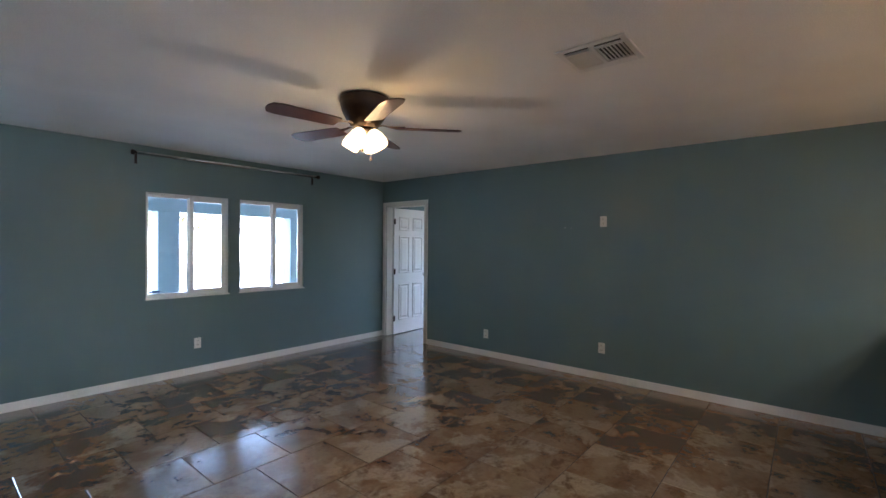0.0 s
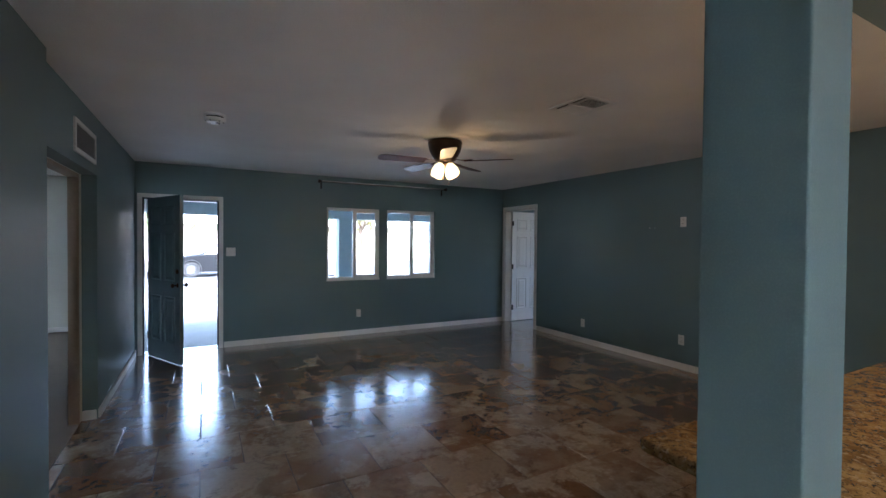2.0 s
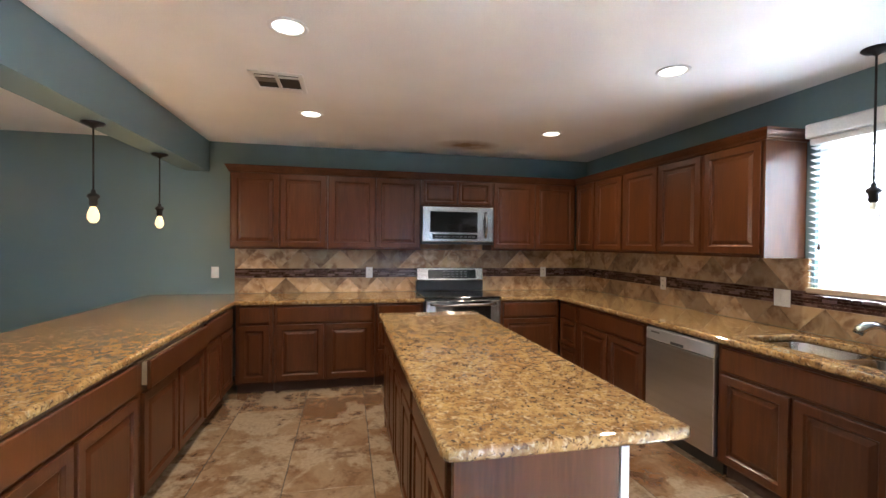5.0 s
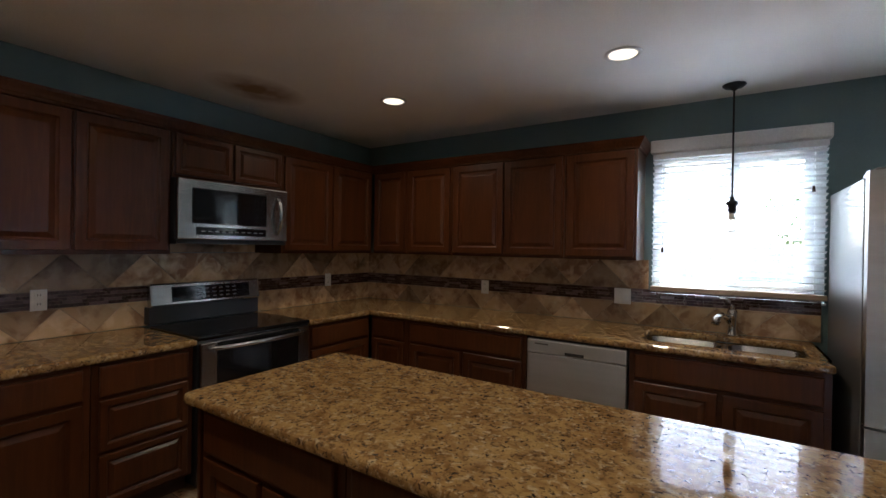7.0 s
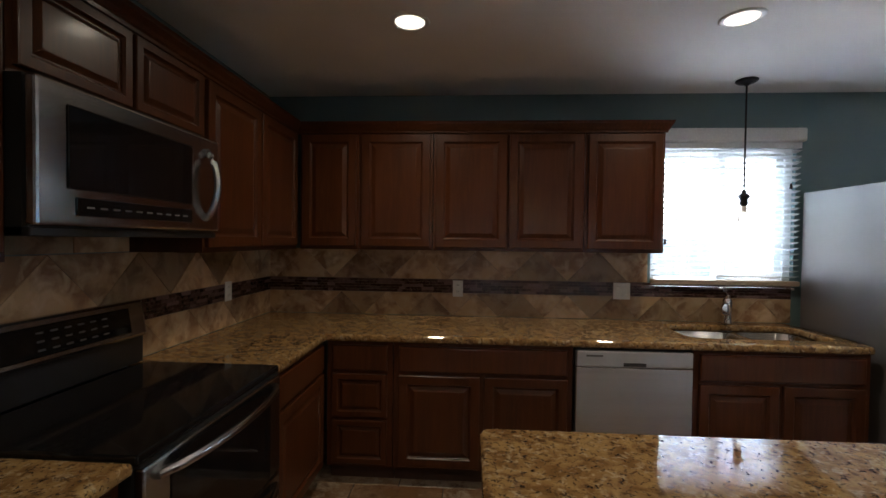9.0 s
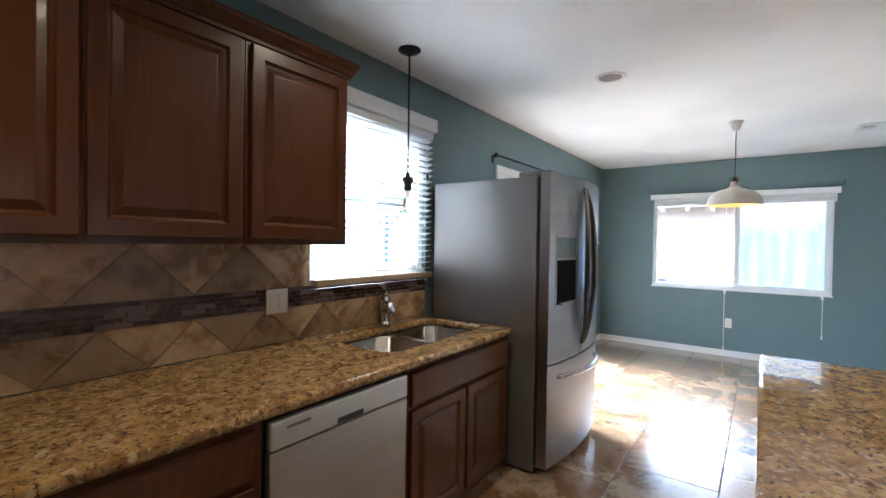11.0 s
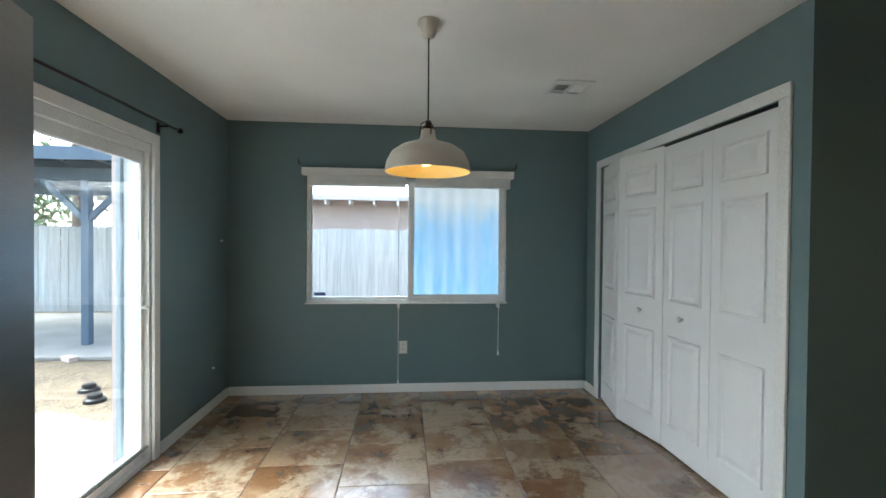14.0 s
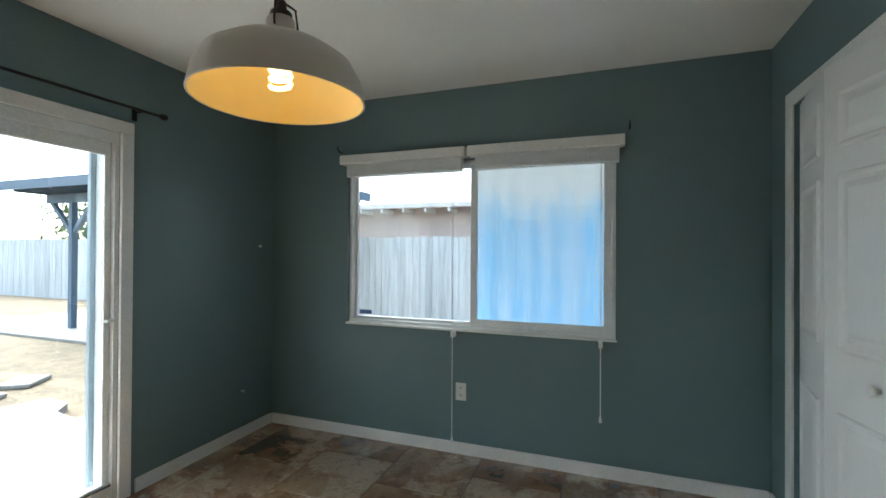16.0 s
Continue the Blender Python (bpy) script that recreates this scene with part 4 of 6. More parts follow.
smooth(part("lever", tube(bmesh.new(), [(TX, TY, CT + 0.165), (TX + 0.002, TY, CT + 0.19), (TX + 0.018, TY + 0.008, CT + 0.222), (TX + 0.045, TY + 0.02, CT + 0.240), (TX + 0.072, TY + 0.03, CT + 0.240)], [0.020, 0.019, 0.015, 0.011, 0.008], 12, 0.7), CHROME, tap))


# ---- switches and outlets ----
def plate(kind, at, u, n, group="wall plates"):
    wide = 0.115 if kind == "double switch" else 0.072
    t = thing("light_switch" if "switch" in kind else "power_outlet", at, {"outlet": "white plastic double power outlet on the wall", "switch": "white plastic light switch on the wall",
              "double switch": "white plastic double light switch on the wall"}[kind], "switch" if "switch" in kind else "outlet", group)
    f = face_on(at, u, n)
    p = part("cover_plate", box(-wide / 2, wide / 2, -0.058, 0.058, 0.0005, 0.006, bevel=0.003, m=f), PLATE, t)
    if kind == "outlet":
        for z in (-0.024, 0.024):
            s = part("socket", box(-0.018, 0.018, z - 0.016, z + 0.016, 0.006, 0.0085, bevel=0.002, m=f), PLATE, p)
            part("slots", box(0.004, 0.007, z - 0.003, z + 0.009, 0.0085, 0.009, m=f, bm=box(-0.007, -0.004, z - 0.003, z + 0.009, 0.0085, 0.009, m=f)), DARKSLOT, s)
    else:
        for x in ((-0.024, 0.024) if kind == "double switch" else (0,)):
            part("rocker", box(x - 0.017, x + 0.017, -0.034, 0.034, 0.006, 0.011, bevel=0.003, m=f), PLATE, p)
    return t


plate("outlet", (-2.757, 0, 0.335), E_, S_)
plate("double switch", (-4.555, 0, 1.297), E_, S_)
for y, z, k in ((-1.985, 0.29, "outlet"), (-3.494, 0.342, "outlet"), (-3.497, 1.714, "outlet"), (-6.357, 1.085, "switch")):
    plate(k, (0, y, z), S_, W)
for y in (-7.928, -10.0):
    plate("outlet", (-0.012, y, 1.078), S_, W)
plate("outlet", (-1.385, -10.563, 1.058), W, N_)
plate("double switch", (-2.525, -10.563, 1.062), W, N_)
plate("outlet", (-7.745, -9.025, 0.41), N_, E_)
plate("double switch", (-5.453, -6.715, 1.228), N_, E_)
plate("double switch", (-5.453, -6.583, 1.228), N_, E_)
plate("outlet", (-5.453, -6.718, 0.30), N_, E_)
plate("outlet", (-5.58, -5.36, 0.44), N_, E_)
solid("cable_hole", lathe(bmesh.new(), [(0, 0.002), (0.03, 0.002), (0.034, 0.001), (0.035, 0.0)], seg=20, m=Matrix.Translation((-5.58, -5.82, 0.425)) @ pose(0, 0, 0, 0, 90, 0)), DARKSLOT,
      "round dark cable hole in the wall", "hole")
for a, b in (((-0.003, -3.06, 1.653), 0.012), ((-0.003, -3.13, 1.653), 0.008)):
    solid("wall_anchor", lathe(bmesh.new(), [(0, 0.003), (b / 2, 0.002), (b / 2, 0)], seg=10, m=Matrix.Translation(a) @ pose(0, 0, 0, 0, -90, 0)), PLATE, "tiny pale plastic anchor stuck in the teal wall", "wall anchor", group="wall anchors")
for y, z in ((-10.5, 1.37), (-10.47, 0.33)):
    solid("wall_anchor", lathe(bmesh.new(), [(0, 0.02), (0.008, 0.018), (0.009, 0)], seg=10, m=Matrix.Translation((-7.44 if z < 1 else -7.6, -10.575, z)) @ pose(0, 0, 0, -90)), PLATE, "tiny pale plastic anchor stuck in the teal wall", "wall anchor", group="wall anchors")


# ---- lamps ----
def downlight(x, y, lit=True):
    t = thing("downlight", (x, y, TOP), "round recessed ceiling downlight, " + ("lit warm white" if lit else "switched off"), "ceiling light", "downlights")
    smooth(part("trim_ring", lathe(bmesh.new(), [(0.070, -0.001), (0.074, -0.006), (0.088, -0.008), (0.094, -0.004), (0.095, 0.0)], (x, y, TOP)), WHITE, t))
    part("lens", lathe(bmesh.new(), [(0, -0.0035), (0.071, -0.0035), (0.071, -0.001)], (x, y, TOP)), CANGLOW if lit else OFFCAN, t)
    if lit:
        lamp("downlight_lamp", 'AREA', pose(x, y, TOP - 0.012), CAN_W, (1.0, 0.76, 0.48), disk=0.13, spread=radians(150))


for x, y, lit in ((-2.71, -7.40, True), (-1.265, -7.395, True), (-1.17, -9.52, True), (-2.69, -9.54, True), (-4.19, -7.49, True), (-4.22, -9.52, False)):
    downlight(x, y, lit)


def ceiling_vent(x0, x1, y0, y1, label, count=5):
    """A two-way register: a slot along its west edge, two banks of curved slats, a blank strip along the east edge."""
    t = thing("ceiling_vent", ((x0 + x1) / 2, (y0 + y1) / 2, TOP), label, "vent", "ceiling vents")
    w, h, b, drop = x1 - x0, y1 - y0, 0.03, 0.016
    m = Matrix(((1, 0, 0, x0), (0, 1, 0, y0), (0, 0, -1, TOP), (0, 0, 0, 1)))
    bm = bmesh.new()
    for d in ((0, w, 0, b), (0, w, h - b, h), (0, b, b, h - b), (w - b - 0.035, w, b, h - b)):
        box(*d, 0, drop - 0.006, bm=bm, m=m, bevel=0.002, seg=1)
    part("frame", bm, WHITE, t)
    part("backing", box(b, w - b, b, h - b, 0.0005, 0.002, m=m), DARKSLOT, t)
    slot = b + 0.045
    part("divider", box(slot - 0.012, slot, b, h - b, 0.002, drop - 0.004, m=m), WHITE, t)
    part("divider", box(b, w - b - 0.035, h / 2 - 0.010, h / 2 + 0.010, 0.002, drop - 0.003, m=m), WHITE, t)
    bank = (h - 2 * b - 0.02) / 2
    if not count:
        own = box(-0.052, 0.052, h / 2 + 0.012, h - b, -0.0008, 0.0008, m=pose(0, 0, 0, 0, 7, 0))
        bmesh.ops.translate(own, verts=own.verts, vec=(slot + 0.055, 0, 0.008))
        own.transform(m)
        part("deflector", own, GRILLE, t)
    for side in (-1, 1):
        for k in range(count):
            y = h / 2 + side * (0.010 + bank * (k + 0.5) / count)
            own = box(slot, w - b - 0.035, -0.0105, 0.0105, -0.0008, 0.0008, m=pose(0, 0, 0, 34 * side))
            bmesh.ops.translate(own, verts=own.verts, vec=(0, y, 0.0085))
            own.transform(m)
            part("slat", own, WHITE, t)


ceiling_vent(-2.69, -2.365, -4.54, -4.195, "white louvred ceiling vent in the living room", 7)
ceiling_vent(-2.11, -1.77, -7.41, -7.09, "white louvred ceiling vent in the kitchen", 0)
ceiling_vent(-6.757, -6.497, -8.05, -7.785, "white louvred ceiling vent in the dining area")

gr = thing("return_grille", (-5.633, -2.58, 2.05), "white framed return air grille above the opening", "vent")
f = face_on((-5.633, -2.90, 2.045), N_, E_)
bm = bmesh.new()
for d in ((0, 0.64, 0, 0.03), (0, 0.64, 0.195, 0.225), (0, 0.03, 0.03, 0.195), (0.61, 0.64, 0.03, 0.195)):
    box(*d, 0, 0.012, bm=bm, m=f)
part("frame", bm, WHITE, gr)
part("backing", box(0.03, 0.61, 0.03, 0.195, 0.0005, 0.002, m=f), DARKSLOT, gr)
for k in range(12):
    part("slat", box(0.03, 0.61, 0.036 + k * 0.0132, 0.042 + k * 0.0132, 0.002, 0.009, m=f), GRILLE, gr)

sd = thing("smoke_detector", (-4.80, -2.78, TOP), "round white smoke detector on the ceiling", "smoke detector")
SD = (-4.80, -2.775, TOP)
smooth(part("base", lathe(bmesh.new(), [(0.078, 0), (0.078, -0.014), (0.055, -0.016)], SD), BRIGHT, sd))
part("seam", lathe(bmesh.new(), [(0.062, -0.014), (0.060, -0.032)], SD), DARKSLOT, sd)
smooth(part("cover", lathe(bmesh.new(), [(0.055, -0.030), (0.076, -0.030), (0.078, -0.036), (0.070, -0.052), (0.045, -0.060), (0, -0.061)], SD), BRIGHT, sd))
part("test_button", lathe(bmesh.new(), [(0.018, -0.060), (0.016, -0.064), (0, -0.065)], (SD[0] + 0.02, SD[1], TOP)), FRIDGESIDE, sd)
bm = bmesh.new()
for k in range(6):
    box(0.050, 0.066, -0.004, 0.004, -0.0575, -0.0535, bm=bm, m=Matrix.Translation(SD) @ pose(0, 0, 0, 0, 0, 60 * k))
tagged(part("vent_slots", bm, DARKSLOT, sd), kind="stuff")

# ceiling fan
FXX, FYY = -2.83, -2.90
fan = thing("ceiling_fan", (FXX, FYY, TOP), "bronze ceiling fan with walnut blades and lit frosted shades", "ceiling fan")
at = (FXX, FYY, TOP)
smooth(part("motor_housing", lathe(bmesh.new(), [(0, 0), (0.150, 0), (0.163, -0.008), (0.166, -0.03), (0.160, -0.05), (0.162, -0.055), (0.150, -0.10), (0.128, -0.145), (0.104, -0.175), (0.100, -0.18), (0.085, -0.205), (0, -0.205)], at), BRONZE, fan))
smooth(part("light_kit", lathe(bmesh.new(), [(0, -0.205), (0.06, -0.205), (0.055, -0.222), (0.035, -0.24), (0, -0.245)], at), BRONZE, fan))
for k in range(5):
    a = 2 * math.pi * k / 5 + 0.50
    m = Matrix.Translation((FXX, FYY, TOP - 0.202)) @ Matrix.Rotation(a, 4, 'Z')
    bm = bmesh.new()
    tw = pose(0, 0, 0, 10)
    pts = [(0.20, -0.055), (0.26, -0.062), (0.58, -0.070), (0.635, -0.058), (0.655, -0.02), (0.655, 0.02), (0.635, 0.058), (0.58, 0.070), (0.26, 0.062), (0.20, 0.055)]
    lo = [bm.verts.new(tw @ Vector((x, y, 0.0))) for x, y in pts]
    hi = [bm.verts.new(tw @ Vector((x, y, 0.007))) for x, y in pts]
    bm.faces.new(lo)
    bm.faces.new(hi)
    for i in range(len(pts)):
        bm.faces.new((lo[i], lo[(i + 1) % len(pts)], hi[(i + 1) % len(pts)], hi[i]))
    bm.transform(m)
    blade = part("blade", bm, BLADE, fan, "dark walnut blade")
    bm = tube(bmesh.new(), [(0.08, 0, 0.012), (0.12, 0, 0.022), (0.16, 0, 0.014), (0.20, 0, 0.009), (0.27, 0, 0.009)], [0.016, 0.014, 0.014, 0.024, 0.03], 8, 0.3)
    bm.transform(m)
    part("blade_iron", bm, BRONZE, blade)
for k in range(4):
    a = 2 * math.pi * k / 4 + 0.35
    m = Matrix.Translation((FXX, FYY, TOP - 0.225)) @ Matrix.Rotation(a, 4, 'Z') @ Matrix.Translation((0.052, 0, 0)) @ pose(0, 0, 0, 0, -32, 0)
    sh = smooth(part("shade", lathe(bmesh.new(), [(0.02, 0), (0.034, -0.012), (0.052, -0.05), (0.06, -0.09), (0.056, -0.125), (0.053, -0.125), (0.057, -0.09), (0.049, -0.05), (0.03, -0.014)], m=m, seg=20), SHADEGLOW, fan, "frosted glass shade, lit warm"))
    smooth(part("shade_holder", lathe(bmesh.new(), [(0, 0.02), (0.02, 0.018), (0.027, 0), (0.024, -0.012)], m=m, seg=16), BRONZE, sh))
    smooth(part("bulb", lathe(bmesh.new(), [(0, -0.02), (0.02, -0.03), (0.028, -0.06), (0.02, -0.09), (0, -0.10)], m=m, seg=14), BULBGLOW, sh))
lamp("fan_lamp", 'POINT', pose(FXX, FYY, TOP - 0.40), FAN_W, (1.0, 0.66, 0.34), radius=0.09)
# added lamp without a bulb, for the orange glow on housing and ceiling
lamp("fan_glow_helper", 'POINT', pose(FXX + 0.10, FYY - 0.13, TOP - 0.33), FAN_W * 0.1, (1.0, 0.50, 0.18), radius=0.03)
for dx, dy, ln in ((0.03, -0.03, 0.16), (-0.035, -0.02, 0.11)):
    ch = part("pull_chain", tube(bmesh.new(), [(FXX + dx, FYY + dy, TOP - 0.24), (FXX + dx, FYY + dy, TOP - 0.24 - ln)], 0.0015, 6), BRONZE, fan)
    smooth(part("pull", lathe(bmesh.new(), [(0, 0), (0.006, -0.004), (0.007, -0.018), (0, -0.024)], (FXX + dx, FYY + dy, TOP - 0.24 - ln), seg=10), BRONZE, ch))


def bar_pendant(x, y, top, drop, lit, label):
    t = thing("pendant_lamp", (x, y, top), label, "pendant lamp", "pendant lamps")
    at = (x, y, top)
    smooth(part("canopy", lathe(bmesh.new(), [(0, 0), (0.062, 0), (0.064, -0.006), (0.05, -0.018), (0.02, -0.026), (0.012, -0.035), (0, -0.036)], at), IRON, t))
    part("rod", tube(bmesh.new(), [(x, y, top - 0.03), (x, y, top - drop + 0.09)], 0.0055, 8), IRON, t)
    z = top - drop
    smooth(part("socket", lathe(bmesh.new(), [(0, 0.095), (0.012, 0.09), (0.014, 0.07), (0.030, 0.062), (0.034, 0.045), (0.028, 0.040), (0.022, 0.03), (0.022, 0.0), (0.017, -0.012), (0, -0.014)], (x, y, z)), IRON, t))
    if lit:
        b = smooth(part("bulb", lathe(bmesh.new(), [(0.014, -0.012), (0.022, -0.03), (0.031, -0.06), (0.030, -0.085), (0.018, -0.108), (0, -0.113)], (x, y, z)), LITBULB, t, "clear filament bulb, lit"))
        b.visible_shadow = False
        bm = bmesh.new()
        for k in range(4):
            a = math.pi / 4 + k * math.pi / 2
            tube(bm, [(x + math.cos(a) * 0.006, y + math.sin(a) * 0.006, z - 0.03), (x + math.cos(a) * 0.014, y + math.sin(a) * 0.014, z - 0.085)], 0.0028, 6)
        part("filament", bm, FILAMENT, b)
        lamp("pendant_bulb", 'POINT', pose(x, y, z - 0.06), PEND_W, (1.0, 0.60, 0.28), radius=0.025)
    else:
        off = smooth(part("bulb", lathe(bmesh.new(), [(0.014, -0.035), (0.022, -0.05), (0.031, -0.08), (0.030, -0.10), (0.018, -0.122), (0, -0.127)], (x, y, z)), BULBGLASS, t, "clear bulb, switched off"))
        off.visible_shadow = False
        smooth(part("bulb_base", lathe(bmesh.new(), [(0.016, -0.012), (0.017, -0.04), (0.010, -0.05), (0, -0.05)], (x, y, z)), PLATE, t))


for x in (-2.825, -1.85, -0.88):
    bar_pendant(x, -6.17, 2.12, 0.50, True, "black bar pendant with a lit filament bulb over the bar")
bar_pendant(-3.19, -10.33, TOP, 0.78, False, "black bar pendant with an unlit clear bulb above the sink")

# dining lamp
LX, LY = -5.845, -8.91
dl = thing("dome_pendant_lamp", (LX, LY, TOP), "cream enamel dome pendant lamp, lit, over the dining area", "pendant lamp")
smooth(part("canopy", lathe(bmesh.new(), [(0, 0), (0.055, 0), (0.056, -0.012), (0.042, -0.02), (0.036, -0.05), (0.026, -0.075), (0, -0.08)], (LX, LY, TOP)), ENAMEL, dl))
part("cord", tube(bmesh.new(), [(LX, LY, TOP - 0.07), (LX, LY, 1.95)], 0.0035, 8), BRONZE, dl)
LZ = 1.708
shade = smooth(part("shade", lathe(bmesh.new(), [(0.030, 0.205), (0.034, 0.20), (0.037, 0.165), (0.052, 0.150), (0.13, 0.125), (0.174, 0.095), (0.198, 0.050), (0.207, 0.005), (0.208, 0.0), (0.204, 0.0)], (LX, LY, LZ), seg=48), ENAMEL, dl))
smooth(part("inside", lathe(bmesh.new(), [(0.203, 0.001), (0.194, 0.049), (0.170, 0.092), (0.127, 0.121), (0.05, 0.145), (0, 0.15)], (LX, LY, LZ), seg=48), LINER, shade, "white inside of the shade, tinted yellow for its lamplight"))
smooth(part("neck", lathe(bmesh.new(), [(0, 0.25), (0.012, 0.248), (0.014, 0.225), (0.026, 0.22), (0.028, 0.205)], (LX, LY, LZ)), BRONZE, dl))
for k in range(3):
    a = 2 * math.pi * k / 3 + 0.3
    c, s = math.cos(a), math.sin(a)
    part("clip", tube(bmesh.new(), [(LX + c * 0.012, LY + s * 0.012, LZ + 0.245), (LX + c * 0.034, LY + s * 0.034, LZ + 0.235), (LX + c * 0.040, LY + s * 0.040, LZ + 0.19), (LX + c * 0.037, LY + s * 0.037, LZ + 0.175)], 0.003, 6), BRONZE, dl)
bm = bmesh.new()
tube(bm, [(LX + 0.024 * math.cos(k * 0.7), LY + 0.024 * math.sin(k * 0.7), LZ + 0.11 - k * 0.0022) for k in range(36)], 0.006, 8)
smooth(part("bulb", bm, SPIRAL, dl, "lit spiral bulb"))
lamp("dining_lamp", 'POINT', pose(LX, LY, LZ + 0.055), DINE_W, (1.0, 0.46, 0.07), radius=0.03)


# ---- curtain rods, blinds ----
def curtain_rod(a, b, wall_n, mat, label, brackets, r=0.009, drop=0.045):
    a, b, n = Vector(a), Vector(b), Vector(wall_n)
    t = thing("curtain_rod", a, label, "curtain rod")
    smooth(part("rod", tube(bmesh.new(), [a, b], r, 12), mat, t))
    d = (b - a).normalized()
    for p, sg in ((a, -1), (b, 1)):
        bm = tube(bmesh.new(), [p, p + d * sg * 0.012, p + d * sg * 0.018, p + d * sg * 0.04, p + d * sg * 0.045], [r + 0.002, r + 0.004, r + 0.009, r + 0.009, r], 12)
        smooth(part("finial", bm, IRON, t))
    for s in brackets:
        p = a + (b - a) * s
        bm = tube(bmesh.new(), [p - n * 0.078, p], 0.006, 8)
        q = p - n * 0.075
        box(q.x - 0.011, q.x + 0.011, q.y - 0.006, q.y + 0.006, q.z - drop, q.z + 0.02, bm=bm)
        part("bracket", bm, IRON, t)


curtain_rod((-3.36, -0.08, 2.335), (-1.29, -0.08, 2.345), S_, RODSTEEL, "grey metal curtain rod above the living room windows", (0.008, 0.992), r=0.017, drop=0.10)
curtain_rod((-4.52, -10.495, 2.08), (-6.735, -10.495, 2.09), N_, IRON, "black metal curtain rod above the sliding door", (0.02, 0.5, 0.96), r=0.008)


def raised_blind(y0, y1, name_label):
    t = thing("window_blind", (-7.70, y0, 1.95), name_label, "blind", "dining window blinds")
    part("valance", box(-7.742, -7.665, y0, y1, 1.957, 2.024, bevel=0.008), WHITE, t)
    inner0, inner1 = y0 + 0.05, y1 - 0.03
    for k in range(9):
        part("slat", box(-7.735, -7.685, inner0, inner1, 1.888 + k * 0.0078, 1.8935 + k * 0.0078), VINYL, t)
    part("bottom_rail", box(-7.737, -7.683, inner0, inner1, 1.868, 1.886, bevel=0.004), VINYL, t)


raised_blind(-9.925, -8.985, "white slatted blind pulled up under its valance")
raised_blind(-8.972, -8.025, "white slatted blind pulled up under its valance")
for y, z in ((-9.07, 0.12), (-8.155, 0.37)):
    t = thing("blind_cord", (-7.68, y, 1.9), "white pull cord of a blind with a tassel", "cord", "blind cords")
    part("cord", tube(bmesh.new(), [(-7.682, y, 1.90), (-7.69, y, 1.2), (-7.692, y, z)], 0.003, 6), VINYL, t)
    smooth(part("tassel", lathe(bmesh.new(), [(0, 0.01), (0.006, 0.006), (0.010, -0.028), (0, -0.03)], (-7.692, y, z), seg=10), VINYL, t))
    part("cord_cleat", box(-7.742, -7.685, y - 0.012, y + 0.012, 0.775, 0.815, bevel=0.004), VINYL, t)
for y in (-9.95, -8.0):
    solid("hook", tube(bmesh.new(), [(-7.744, y, 2.06), (-7.70, y, 2.06), (-7.68, y, 2.075), (-7.68, y, 2.095)], 0.005, 8), IRON, "small black curtain hook beside the window", "hook", group="curtain hooks")

kb = thing("window_blind", (-3.19, -10.55, 1.10), "white slatted blind with open slats over the kitchen window", "blind")
part("valance", box(-3.685, -2.705, -10.572, -10.492, 2.085, 2.175, bevel=0.01), WHITE, kb)
part("head_rail", box(-3.67, -2.72, -10.57, -10.52, 2.045, 2.082), VINYL, kb)
slat = None
for k in range(23):
    z = 2.025 - k * 0.0385
    m = pose(-3.195, -10.545, z, 14)
    if slat is None:
        slat = part("slat", box(-0.475, 0.475, -0.024, 0.024, -0.0015, 0.0015, bevel=0.0007, seg=1), VINYL, kb)
        me_slat = slat.data
        bpy.data.objects.remove(slat)
    o = new("slat", me_slat)
    o.parent = kb
    o.matrix_basis = Matrix.Translation((-BASE[kb].x, -BASE[kb].y, -BASE[kb].z)) @ m @ Matrix.Translation(BASE[kb])
part("bottom_rail", box(-3.675, -2.715, -10.57, -10.512, 1.118, 1.152, bevel=0.006), TANRAIL, kb, "tan bottom rail")
for x in (-2.95, -3.43):
    part("ladder_cord", tube(bmesh.new(), [(x, -10.518, 2.05), (x, -10.518, 1.14)], 0.0015, 6), VINYL, kb)
for x, z in ((-2.79, 1.42), (-3.60, 1.80)):
    c = part("pull_cord", tube(bmesh.new(), [(x, -10.512, 2.05), (x, -10.512, z)], 0.0012, 6), VINYL, kb)
    smooth(part("tassel", lathe(bmesh.new(), [(0, 0.01), (0.006, 0.006), (0.010, -0.028), (0, -0.03)], (x, -10.512, z), seg=10), BRONZE, c))
bb = thing("window_blind", (-7.73, 2.15, 2.05), "white slatted blind in the bedroom window", "blind")
for k in range(26):
    part("slat", box(-0.59, 0.59, -0.024, 0.024, -0.0015, 0.0015, m=pose(-7.73, 2.155, 0.88 + k * 0.045, 38)), VINYL, bb)

